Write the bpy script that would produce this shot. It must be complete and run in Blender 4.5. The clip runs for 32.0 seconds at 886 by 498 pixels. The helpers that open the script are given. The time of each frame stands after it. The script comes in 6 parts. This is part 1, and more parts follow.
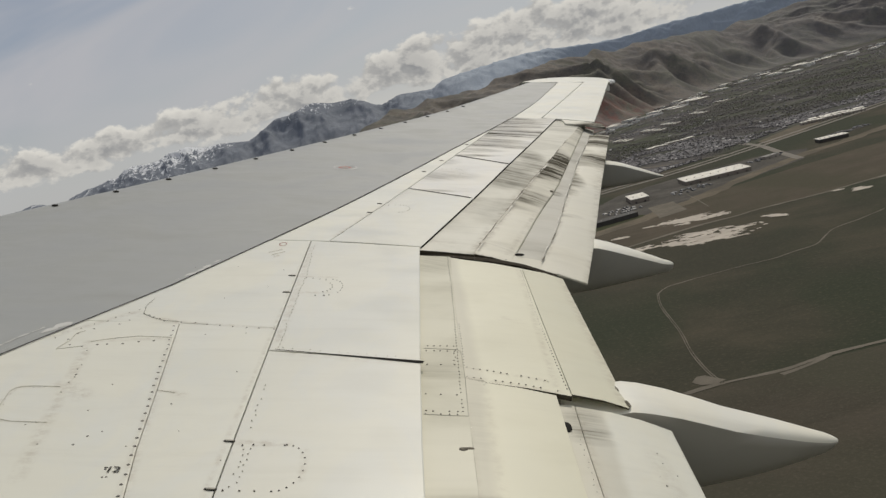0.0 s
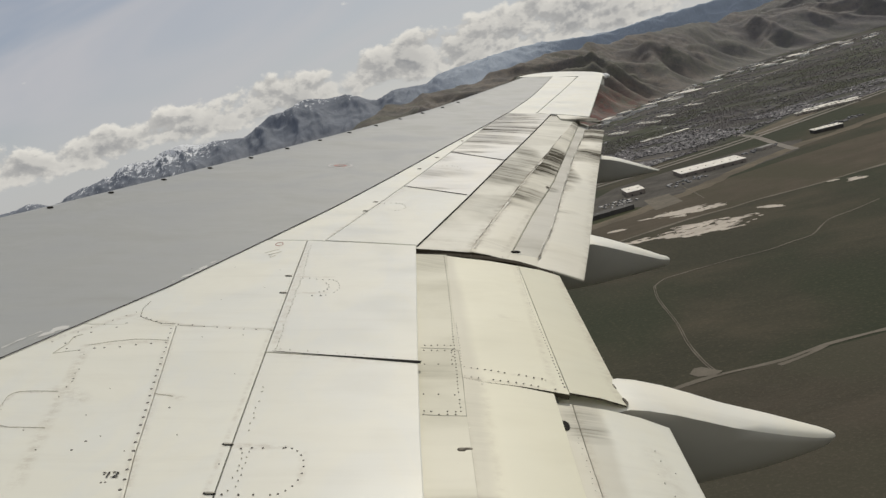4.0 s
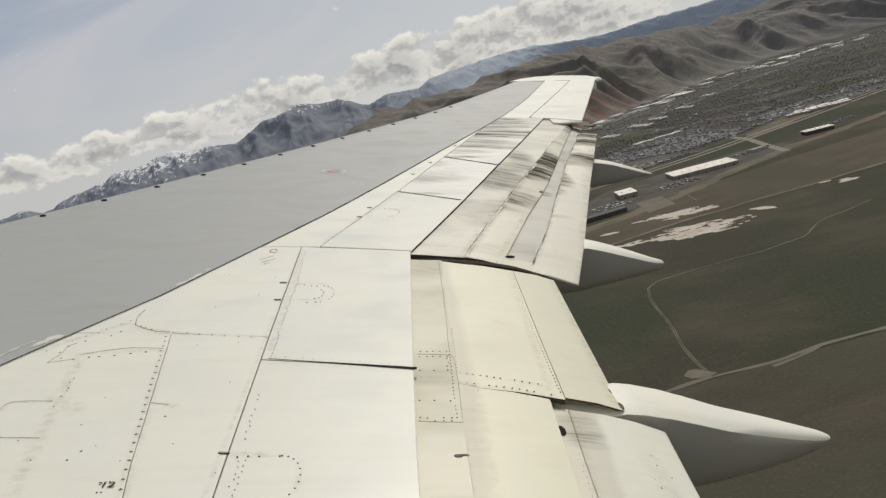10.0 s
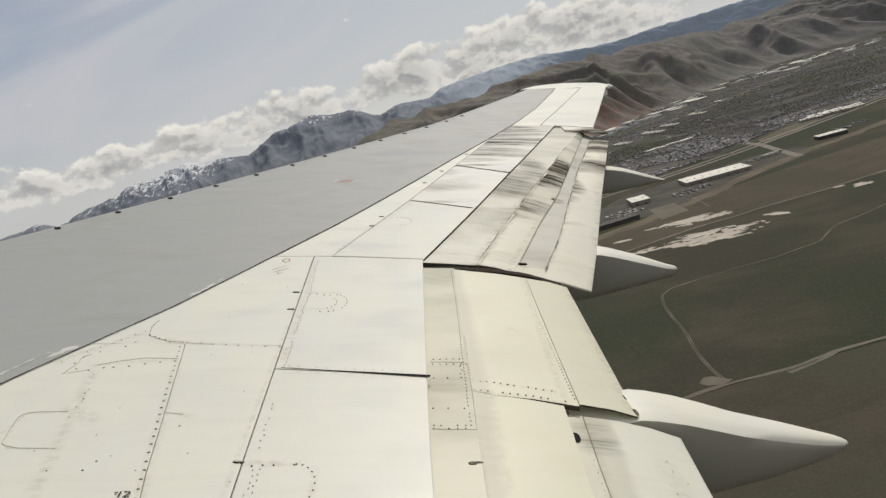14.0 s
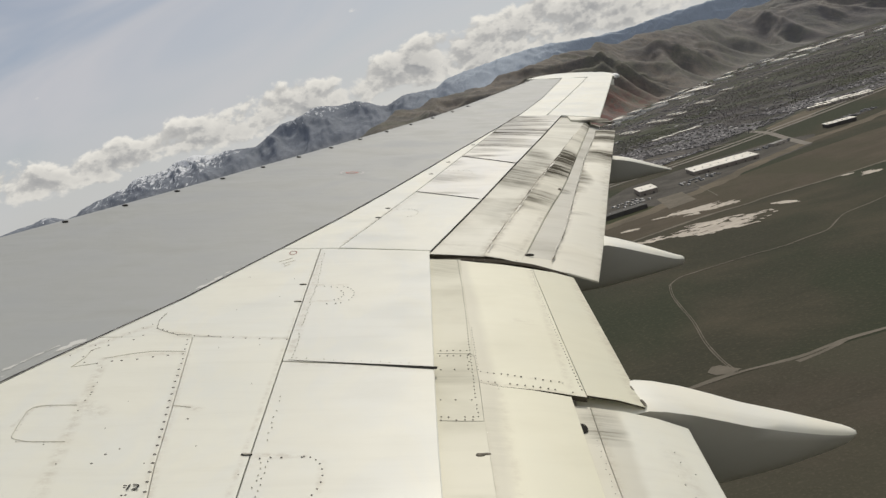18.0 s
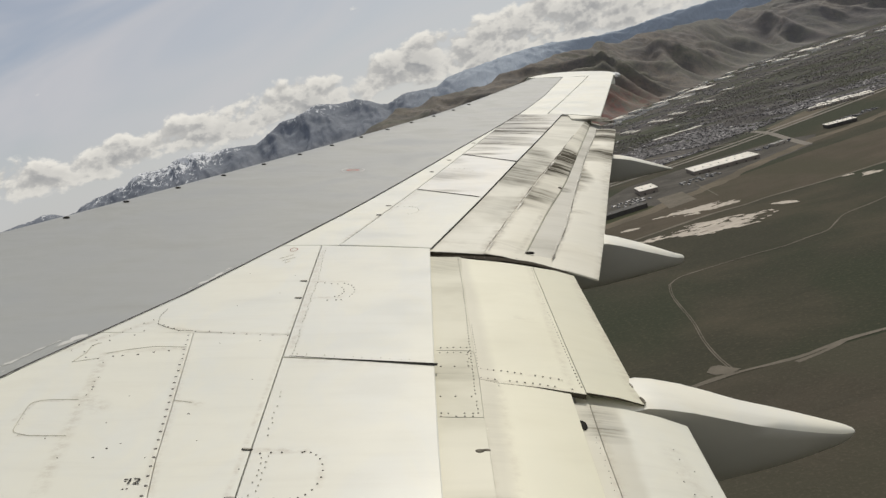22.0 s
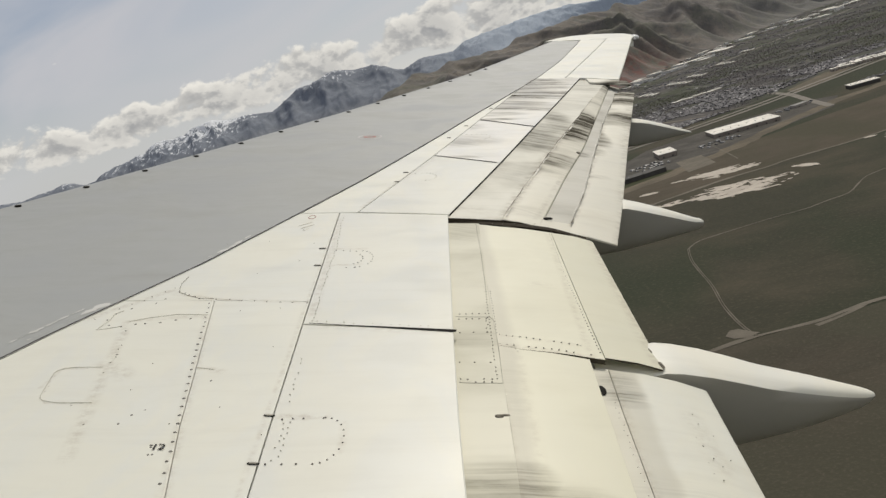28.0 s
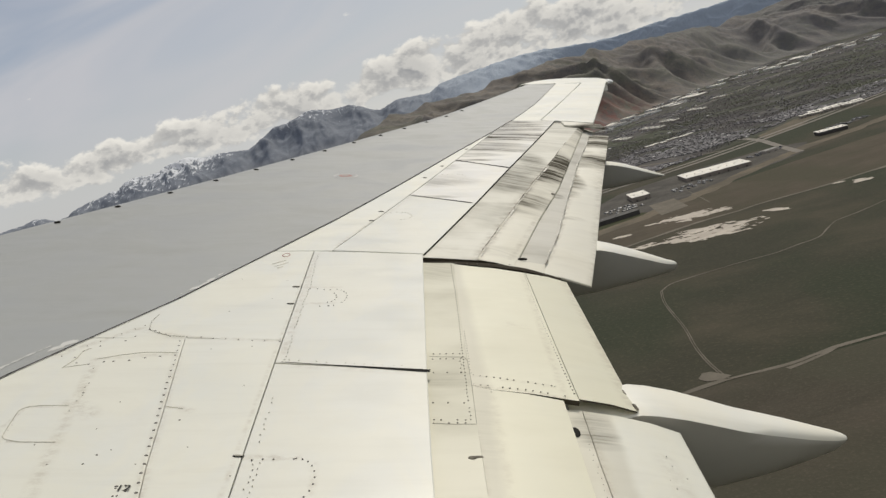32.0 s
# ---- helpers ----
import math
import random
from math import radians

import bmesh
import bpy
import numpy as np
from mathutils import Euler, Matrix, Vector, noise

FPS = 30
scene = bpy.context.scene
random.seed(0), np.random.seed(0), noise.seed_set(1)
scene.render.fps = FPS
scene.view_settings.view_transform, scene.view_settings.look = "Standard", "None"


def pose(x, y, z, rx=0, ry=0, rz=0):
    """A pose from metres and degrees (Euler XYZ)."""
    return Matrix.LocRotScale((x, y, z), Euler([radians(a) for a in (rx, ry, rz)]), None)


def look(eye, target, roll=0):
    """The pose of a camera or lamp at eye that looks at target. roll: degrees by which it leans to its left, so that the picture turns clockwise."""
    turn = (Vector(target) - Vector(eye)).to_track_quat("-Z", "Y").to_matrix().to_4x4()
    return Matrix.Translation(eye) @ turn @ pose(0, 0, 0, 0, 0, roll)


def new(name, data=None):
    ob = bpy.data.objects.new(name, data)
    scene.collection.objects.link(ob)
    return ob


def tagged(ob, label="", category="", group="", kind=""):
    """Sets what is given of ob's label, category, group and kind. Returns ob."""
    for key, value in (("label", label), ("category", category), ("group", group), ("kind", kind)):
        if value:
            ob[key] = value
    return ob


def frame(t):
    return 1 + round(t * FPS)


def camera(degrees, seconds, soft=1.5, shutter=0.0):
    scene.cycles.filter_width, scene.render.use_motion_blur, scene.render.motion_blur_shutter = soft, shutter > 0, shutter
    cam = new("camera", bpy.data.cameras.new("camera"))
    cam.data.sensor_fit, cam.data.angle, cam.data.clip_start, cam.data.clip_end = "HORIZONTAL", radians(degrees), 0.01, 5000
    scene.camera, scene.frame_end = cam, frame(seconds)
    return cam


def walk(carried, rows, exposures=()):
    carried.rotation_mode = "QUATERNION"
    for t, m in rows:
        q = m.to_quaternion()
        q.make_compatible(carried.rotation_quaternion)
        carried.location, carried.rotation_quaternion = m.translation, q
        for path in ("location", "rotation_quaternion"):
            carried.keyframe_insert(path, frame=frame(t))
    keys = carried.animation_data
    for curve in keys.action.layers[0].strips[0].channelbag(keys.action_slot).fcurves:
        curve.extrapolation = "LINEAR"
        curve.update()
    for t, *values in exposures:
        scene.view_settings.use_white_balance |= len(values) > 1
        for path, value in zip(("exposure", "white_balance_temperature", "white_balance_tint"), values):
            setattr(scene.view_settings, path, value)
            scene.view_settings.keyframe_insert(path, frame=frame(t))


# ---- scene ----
# The wing of a climbing airliner, with the valley, the town and the mountains beyond it.
# World: x to the right, y outward over the wing, z up; the plain lies at z = 0.

# ---- camera ----
EXPOSURES = [(0.0, -0.36), (3.5, -0.28), (6.0, -0.14), (12.0, -0.11), (32.0, -0.11)]
SUN_POWER = 2.5
VEIL, LOWSKY, GAPSKY = (0.56, 0.565, 0.60), (0.58, 0.59, 0.59), (0.70, 0.69, 0.65)
CLOUD_DARK, CLOUD_LIT = (0.33, 0.335, 0.345), (0.89, 0.86, 0.79)
cam = camera(53.0, 32.0, soft=1.4)
ROWS = [
    (0, -0.003, 0.001, 149.979, 81.241, 13.871, -2.932),
    (0.5, -0.001, -0.008, 149.988, 81.370, 14.076, -2.820),
    (1, -0.006, -0.009, 149.993, 80.978, 14.043, -2.927),
    (1.5, 0.001, -0.012, 149.996, 80.628, 14.004, -2.963),
    (2, -0.002, -0.001, 149.991, 80.655, 14.017, -2.952),
    (2.5, -0.005, -0.003, 149.994, 80.536, 14.072, -3.075),
    (3, -0.000, -0.006, 149.996, 80.678, 14.183, -3.128),
    (3.5, 0.002, 0.003, 149.995, 80.809, 14.387, -3.223),
    (5.5, 0.007, 0.000, 150.004, 80.825, 14.565, -3.295),
    (6, 0.009, 0.002, 150.006, 80.779, 14.670, -3.274),
    (6.5, 0.009, 0.000, 150.009, 80.695, 14.636, -3.306),
    (7, 0.010, 0.008, 150.010, 80.609, 14.729, -3.295),
    (7.5, 0.003, 0.003, 150.006, 80.588, 14.591, -3.432),
    (8, 0.007, 0.006, 150.005, 80.717, 14.814, -3.430),
    (8.5, 0.005, 0.009, 150.002, 80.850, 14.827, -3.512),
    (9, 0.005, 0.005, 150.003, 80.813, 14.898, -3.609),
    (9.5, 0.003, 0.002, 150.005, 80.890, 14.918, -3.672),
    (10, 0.000, 0.002, 150.004, 80.957, 14.841, -3.763),
    (10.5, 0.003, 0.005, 150.005, 80.956, 14.865, -3.618),
    (11, 0.006, 0.003, 150.007, 81.111, 14.826, -3.440),
    (11.5, 0.005, 0.005, 150.003, 81.250, 15.056, -3.364),
    (12, 0.003, 0.005, 150.001, 81.480, 15.307, -3.260),
    (12.5, 0.001, 0.005, 150.003, 81.371, 15.351, -3.226),
    (13, 0.002, 0.005, 150.001, 81.595, 15.515, -3.142),
    (13.5, 0.000, -0.000, 149.998, 81.695, 15.493, -3.056),
    (15.5, 0.001, 0.004, 149.998, 81.884, 15.895, -2.858),
    (16, -0.000, -0.001, 150.000, 81.571, 15.853, -2.748),
    (16.5, 0.002, -0.001, 150.002, 81.436, 16.063, -2.666),
    (17, 0.002, -0.001, 150.002, 81.545, 16.257, -2.613),
    (17.5, 0.005, -0.001, 150.002, 81.606, 16.243, -2.606),
    (18, 0.004, 0.005, 150.000, 81.255, 15.972, -2.595),
    (18.5, 0.004, -0.003, 150.004, 81.483, 15.795, -2.544),
    (19, 0.003, 0.000, 149.999, 81.535, 15.708, -2.579),
    (19.5, -0.003, -0.002, 149.993, 81.239, 15.567, -2.658),
    (20, -0.000, -0.002, 149.993, 81.500, 15.706, -2.529),
    (20.5, -0.007, -0.003, 149.991, 81.433, 15.550, -2.538),
    (21, -0.005, -0.002, 149.990, 81.389, 15.482, -2.571),
    (21.5, -0.002, -0.001, 149.995, 81.267, 15.583, -2.582),
    (22, -0.000, -0.005, 149.997, 81.173, 15.688, -2.554),
    (22.5, 0.000, -0.003, 149.996, 80.918, 15.876, -2.513),
    (23, 0.000, -0.003, 149.998, 80.941, 15.898, -2.481),
    (23.5, 0.000, -0.003, 150.000, 81.026, 15.783, -2.430),
    (24, 0.000, 0.000, 150.000, 80.931, 15.823, -2.492),
    (24.5, 0.002, 0.000, 149.999, 80.732, 16.094, -2.458),
    (25, 0.001, -0.005, 149.998, 80.467, 16.278, -2.274),
    (25.5, 0.000, -0.001, 149.997, 80.170, 16.432, -1.937),
    (27.5, 0.002, 0.003, 150.000, 79.421, 16.467, -1.502),
    (28, -0.001, -0.006, 150.001, 79.272, 16.312, -1.463),
    (28.5, 0.001, -0.007, 149.999, 79.156, 16.386, -1.379),
    (29, -0.002, -0.007, 149.994, 79.177, 16.412, -1.493),
    (29.5, -0.005, -0.005, 149.992, 79.094, 15.928, -1.755),
    (30, 0.003, -0.002, 149.999, 78.706, 15.354, -2.195),
    (30.5, -0.002, -0.001, 149.994, 79.584, 15.068, -2.533),
    (31, -0.004, 0.004, 149.992, 80.203, 15.161, -2.761),
    (31.5, 0.001, 0.004, 149.993, 80.812, 15.306, -2.868),
    (32, -0.002, 0.001, 149.997, 81.427, 15.451, -3.031),
]
walk(cam, [(t, pose(*row)) for t, *row in ROWS], EXPOSURES)

# ---- light ----
SUN_AZ, SUN_EL = 24.0, 47.0      # degrees: to the right of straight ahead, above the horizon
world = bpy.data.worlds.new("sky")
scene.world = world
world.use_nodes = True


# ---- node helpers ----
def put(nt, socket, value):
    if isinstance(value, bpy.types.NodeSocket):
        nt.links.new(value, socket)
    else:
        socket.default_value = value


def calc(nt, op, a, b=0.0, c=0.0, clamp=False):
    n = nt.nodes.new("ShaderNodeMath")
    n.operation, n.use_clamp = op, clamp
    for k, value in enumerate((a, b, c)):
        put(nt, n.inputs[k], value)
    return n.outputs[0]


def span(nt, value, lo, hi, to_lo=0.0, to_hi=1.0, smooth=True):
    n = nt.nodes.new("ShaderNodeMapRange")
    n.interpolation_type = "SMOOTHSTEP" if smooth else "LINEAR"
    for k, v in enumerate((value, lo, hi, to_lo, to_hi)):
        put(nt, n.inputs[k], v)
    return n.outputs[0]


def grain(nt, vec, scale, detail=4.0, rough=0.55, warp=0.0):
    n = nt.nodes.new("ShaderNodeTexNoise")
    put(nt, n.inputs["Vector"], vec)
    n.inputs["Scale"].default_value, n.inputs["Detail"].default_value = scale, detail
    n.inputs["Roughness"].default_value, n.inputs["Distortion"].default_value = rough, warp
    return n.outputs["Fac"]


def blend(nt, fac, a, b):
    n = nt.nodes.new("ShaderNodeMix")
    n.data_type = "RGBA"
    put(nt, n.inputs[0], fac)
    for socket, value in ((n.inputs[6], a), (n.inputs[7], b)):
        put(nt, socket, value if isinstance(value, bpy.types.NodeSocket) else (*value, 1.0))
    return n.outputs[2]


def split(nt, vec):
    n = nt.nodes.new("ShaderNodeSeparateXYZ")
    put(nt, n.inputs[0], vec)
    return n.outputs


def join(nt, x, y, z=0.0):
    n = nt.nodes.new("ShaderNodeCombineXYZ")
    for k, value in enumerate((x, y, z)):
        put(nt, n.inputs[k], value)
    return n.outputs[0]


def stretch(nt, vec, sx, sy, sz=1.0, move=(0, 0, 0)):
    n = nt.nodes.new("ShaderNodeMapping")
    put(nt, n.inputs[0], vec)
    n.inputs[1].default_value, n.inputs[3].default_value = move, (sx, sy, sz)
    return n.outputs[0]


def relief(nt, height, strength, distance):
    n = nt.nodes.new("ShaderNodeBump")
    put(nt, n.inputs["Height"], height)
    n.inputs["Strength"].default_value, n.inputs["Distance"].default_value = strength, distance
    return n.outputs[0]


def material(name):
    m = bpy.data.materials.new(name)
    m.use_nodes = True
    nt = m.node_tree
    shader = nt.nodes["Principled BSDF"]
    where = nt.nodes.new("ShaderNodeTexCoord").outputs["Object"]
    return m, nt, shader, where


# ---- sky: pale blue, streaked high veil, a bank of cumulus along the mountains ----
nt = world.node_tree
sky = nt.nodes.new("ShaderNodeTexSky")
sky.sky_type, sky.sun_disc = "NISHITA", False
sky.sun_elevation, sky.sun_rotation = radians(SUN_EL), radians(SUN_AZ)
sky.air_density, sky.dust_density, sky.altitude = 1.0, 2.0, 1300
way = nt.nodes.new("ShaderNodeTexCoord").outputs["Generated"]
sx, sy, sz = split(nt, way)
az = calc(nt, "ARCTAN2", sx, sy)
el = calc(nt, "ARCSINE", sz)
dim = nt.nodes.new("ShaderNodeVectorMath")
dim.operation = "SCALE"
nt.links.new(sky.outputs[0], dim.inputs[0])
dim.inputs["Scale"].default_value = 0.065
tilt = nt.nodes.new("ShaderNodeVectorRotate")
tilt.rotation_type = "Z_AXIS"
put(nt, tilt.inputs["Vector"], join(nt, az, el))
tilt.inputs["Angle"].default_value = radians(-13)
streak_at = stretch(nt, tilt.outputs[0], 2.6, 10.0, move=(0.4, 0.0, 0.0))
veil = grain(nt, streak_at, 1.0, 4.0, 0.50, 0.8)
veil_fac = span(nt, veil, 0.33, 0.67, 0.42, 1.0)
high = blend(nt, veil_fac, dim.outputs[0], VEIL)
low_haze = span(nt, el, 0.0, 0.16, 0.75, 0.0)
high = blend(nt, low_haze, high, LOWSKY)
high = blend(nt, span(nt, az, -0.45, 0.25, 0.0, 0.48), high, (0.66, 0.665, 0.66))     # brighter towards the sun's side


def billow(nt, move):
    at = stretch(nt, join(nt, az, el), 17.0, 25.0, move=move)
    soft = grain(nt, at, 1.0, 9.0, 0.54, 0.3)
    cell = nt.nodes.new("ShaderNodeTexVoronoi")
    cell.normalize = True
    put(nt, cell.inputs["Vector"], at)
    cell.inputs["Scale"].default_value, cell.inputs["Detail"].default_value, cell.inputs["Roughness"].default_value = 1.9, 4.0, 0.55
    lumps = span(nt, cell.outputs["Distance"], 0.0, 0.75, 1.0, 0.0, False)
    return calc(nt, "ADD", calc(nt, "MULTIPLY", soft, 0.60), calc(nt, "MULTIPLY", lumps, 0.40))


puff, above = billow(nt, (1.7, 0.0, 0.0)), billow(nt, (1.78, 0.16, 0.0))
sway = grain(nt, join(nt, calc(nt, "MULTIPLY", az, 9.0), 3.0), 1.0, 3.0, 0.6)
lift = calc(nt, "ADD", el, calc(nt, "MULTIPLY", calc(nt, "SUBTRACT", 0.5, sway), 0.070))
lift = calc(nt, "SUBTRACT", lift, span(nt, az, -0.40, 0.15, 0.006, 0.028))
bank = calc(nt, "MULTIPLY", span(nt, el, 0.012, 0.046), span(nt, lift, 0.044, 0.080, 1.0, 0.0))
bank = calc(nt, "MULTIPLY", bank, span(nt, az, 0.50, 0.25, 0.3, 1.0))
thick = calc(nt, "ADD", puff, calc(nt, "MULTIPLY", bank, 0.30))
cover = span(nt, thick, 0.705, 0.80)
lit = span(nt, calc(nt, "SUBTRACT", puff, above), -0.07, 0.05)
rim = span(nt, thick, 0.76, 0.95, 1.0, 0.0)
lit = calc(nt, "ADD", calc(nt, "MULTIPLY", lit, 0.50), calc(nt, "ADD", calc(nt, "MULTIPLY", rim, 0.28), span(nt, lift, 0.030, 0.070, 0.0, 0.3)))
cloud = blend(nt, lit, CLOUD_DARK, CLOUD_LIT)
# the gap right over the ridges, where the far sky shines through below the clouds
glow = blend(nt, calc(nt, "MULTIPLY", span(nt, el, 0.055, 0.015, 0.0, 0.8), span(nt, az, -0.30, 0.05, 0.15, 1.0)), high, GAPSKY)
full = blend(nt, cover, glow, cloud)
back = nt.nodes["Background"]
nt.links.new(full, back.inputs["Color"])
back.inputs["Strength"].default_value = 1.0

sun = new("sun", bpy.data.lights.new("sun", "SUN"))
sun.data.energy, sun.data.angle, sun.data.color = SUN_POWER, radians(1.2), (1.0, 0.93, 0.80)
a, e = radians(SUN_AZ), radians(SUN_EL)
toward = Vector((math.sin(a) * math.cos(e), math.cos(a) * math.cos(e), math.sin(e)))
sun.matrix_world = look(toward * 300 + Vector((0, 0, 150)), (0, 0, 150))

# ---- materials of the aircraft (object space is the wing's own: u aft, v outboard, w up) ----
def soot_mask(nt, u, v, spots):
    """Exhaust and hydraulic soot: patches at (u, v, half length, half width, strength), all drawn out along u."""
    lean = calc(nt, "MULTIPLY", span(nt, v, 3.0, 5.0, 0.0, 0.60), span(nt, v, 7.0, 9.5, 1.0, 0.2))
    local = calc(nt, "SUBTRACT", u, calc(nt, "MULTIPLY", calc(nt, "SUBTRACT", v, 4.1), 0.267))
    slant = calc(nt, "ADD", v, calc(nt, "MULTIPLY", local, lean))

    def lines_at(per_metre, along, detail):
        return grain(nt, join(nt, calc(nt, "MULTIPLY", u, along), calc(nt, "MULTIPLY", slant, per_metre), per_metre), 1.0, detail, 0.6)

    bands, broad, fine = lines_at(3.0, 0.4, 2.0), lines_at(7.5, 0.35, 2.0), lines_at(13.5, 0.8, 3.0)
    both = calc(nt, "ADD", calc(nt, "MULTIPLY", bands, 0.14), calc(nt, "ADD", calc(nt, "MULTIPLY", broad, 0.26), calc(nt, "MULTIPLY", fine, 0.60)))
    soft = calc(nt, "ADD", calc(nt, "MULTIPLY", lines_at(22.0, 1.2, 3.0), 0.5), calc(nt, "MULTIPLY", lines_at(60.0, 2.5, 4.0), 0.5))
    far_out = span(nt, v, 4.4, 6.0)
    both = calc(nt, "ADD", calc(nt, "MULTIPLY", both, far_out), calc(nt, "MULTIPLY", soft, calc(nt, "SUBTRACT", 1.0, far_out)))
    worn = grain(nt, join(nt, calc(nt, "MULTIPLY", u, 4.5), calc(nt, "MULTIPLY", slant, 9.0)), 1.0, 6.0, 0.68)
    lines = calc(nt, "MULTIPLY", span(nt, both, 0.41, 0.60), span(nt, worn, 0.36, 0.62, 0.45, 1.0))
    total = 0.0
    for pu, pv, lu, lv, power in spots:
        du = calc(nt, "DIVIDE", calc(nt, "SUBTRACT", u, pu), lu)
        dv = calc(nt, "DIVIDE", calc(nt, "SUBTRACT", v, pv), lv)
        far = calc(nt, "ADD", calc(nt, "POWER", calc(nt, "ABSOLUTE", du), 2.0), calc(nt, "POWER", calc(nt, "ABSOLUTE", dv), 2.0))
        near = calc(nt, "MULTIPLY", span(nt, far, 0.0, 1.7, 1.0, 0.0), power)
        total = calc(nt, "MAXIMUM", total, near)
    return calc(nt, "MULTIPLY", total, calc(nt, "ADD", calc(nt, "MULTIPLY", lines, 0.74), 0.26), clamp=True)


def smudge(nt, u, v, segments, size_of=1.0):
    """Grime that clings to seams and rivet rows, and darker trailing-edge bands: (u, v) to (u, v), reach, strength."""
    total = 0.0
    for u0, v0, u1, v1, reach, power in segments:
        du, dv = u1 - u0, v1 - v0
        size = du * du + dv * dv
        pu, pv = calc(nt, "SUBTRACT", u, u0), calc(nt, "SUBTRACT", v, v0)
        k = calc(nt, "DIVIDE", calc(nt, "ADD", calc(nt, "MULTIPLY", pu, du), calc(nt, "MULTIPLY", pv, dv)), size, clamp=True)
        eu, ev = calc(nt, "SUBTRACT", pu, calc(nt, "MULTIPLY", k, du)), calc(nt, "SUBTRACT", pv, calc(nt, "MULTIPLY", k, dv))
        far = calc(nt, "SQRT", calc(nt, "ADD", calc(nt, "MULTIPLY", eu, eu), calc(nt, "MULTIPLY", ev, ev)))
        total = calc(nt, "MAXIMUM", total, span(nt, far, 0.0, reach, power, 0.0))
    rough = grain(nt, join(nt, calc(nt, "MULTIPLY", u, 26.0 / size_of), calc(nt, "MULTIPLY", v, 30.0 / size_of)), 1.0, 6.0, 0.7)
    return calc(nt, "MULTIPLY", total, span(nt, rough, 0.36, 0.70), clamp=True)


def paint(name, base, dirt, amount, rough=0.38, spots=(), streaks=0.5, gloss=0.38, seams=(), film=None, seam_size=1.0):
    m, nt, sh, at = material(name)
    u, v, w = split(nt, at)
    cloudy = grain(nt, stretch(nt, at, 1.6, 2.4), 1.0, 5.0, 0.6, 0.4)
    along = grain(nt, join(nt, calc(nt, "MULTIPLY", u, 1.5), calc(nt, "MULTIPLY", v, 14.0)), 1.0, 6.0, 0.62)
    speck = grain(nt, at, 55.0, 3.0, 0.6)
    grime = calc(nt, "ADD", calc(nt, "MULTIPLY", span(nt, cloudy, 0.42, 0.75), 0.55),
                 calc(nt, "MULTIPLY", span(nt, along, 0.46, 0.78), streaks))
    grime = calc(nt, "ADD", grime, calc(nt, "MULTIPLY", span(nt, speck, 0.66, 0.76), 0.20))
    grime = calc(nt, "MULTIPLY", grime, amount, clamp=True)
    cool = grain(nt, stretch(nt, at, 3.4, 1.5, move=(0.3, 0.9, 0.0)), 1.0, 5.0, 0.6, 0.6)
    coat = blend(nt, span(nt, cool, 0.40, 0.62, 0.0, 0.8 if base[2] > 0.585 else 0.2), base, (base[0] * 0.955, base[1] * 0.975, min(1.0, base[2] * 1.03)))
    colour = blend(nt, grime, coat, dirt)
    if film:                     # a grey film up to the line (u, v)-(u, v), fading over a few centimetres
        u0, v0, u1, v1, fade, power = film
        edge = calc(nt, "ADD", calc(nt, "MULTIPLY", calc(nt, "SUBTRACT", v, v0), (u1 - u0) / (v1 - v0)), u0)
        edge = calc(nt, "MINIMUM", edge, max(u0, u1))
        wisp = calc(nt, "MULTIPLY", calc(nt, "SUBTRACT", grain(nt, stretch(nt, at, 6.0, 3.0), 1.0, 4.0), 0.5), 0.05)
        k = span(nt, calc(nt, "ADD", calc(nt, "SUBTRACT", u, edge), wisp), -fade, fade, power, 0.0)
        colour = blend(nt, k, colour, (0.475, 0.453, 0.375))
    if seams:
        colour = blend(nt, smudge(nt, u, v, seams, seam_size), colour, (0.33, 0.275, 0.205) if seam_size == 1.0 else (0.21, 0.175, 0.12))
    if spots:
        soot = soot_mask(nt, u, v, spots)
        colour = blend(nt, soot, colour, (0.075, 0.068, 0.053))
    put(nt, sh.inputs["Base Color"], colour)
    shine = span(nt, cloudy, 0.3, 0.7, rough - 0.06, rough + 0.14)
    level = span(nt, grime, 0.0, 0.6, gloss, gloss * 0.4)
    if spots:
        shine = calc(nt, "ADD", shine, calc(nt, "MULTIPLY", soot, 0.5), clamp=True)
        level = calc(nt, "MULTIPLY", level, calc(nt, "SUBTRACT", 1.0, soot, clamp=True))
    put(nt, sh.inputs["Roughness"], shine)
    put(nt, sh.inputs["Specular IOR Level"], level)
    wave = calc(nt, "ADD", calc(nt, "MULTIPLY", grain(nt, at, 3.0, 2.0), 1.0), calc(nt, "MULTIPLY", speck, 0.03))
    put(nt, sh.inputs["Normal"], relief(nt, wave, 0.10, 0.02))
    return m


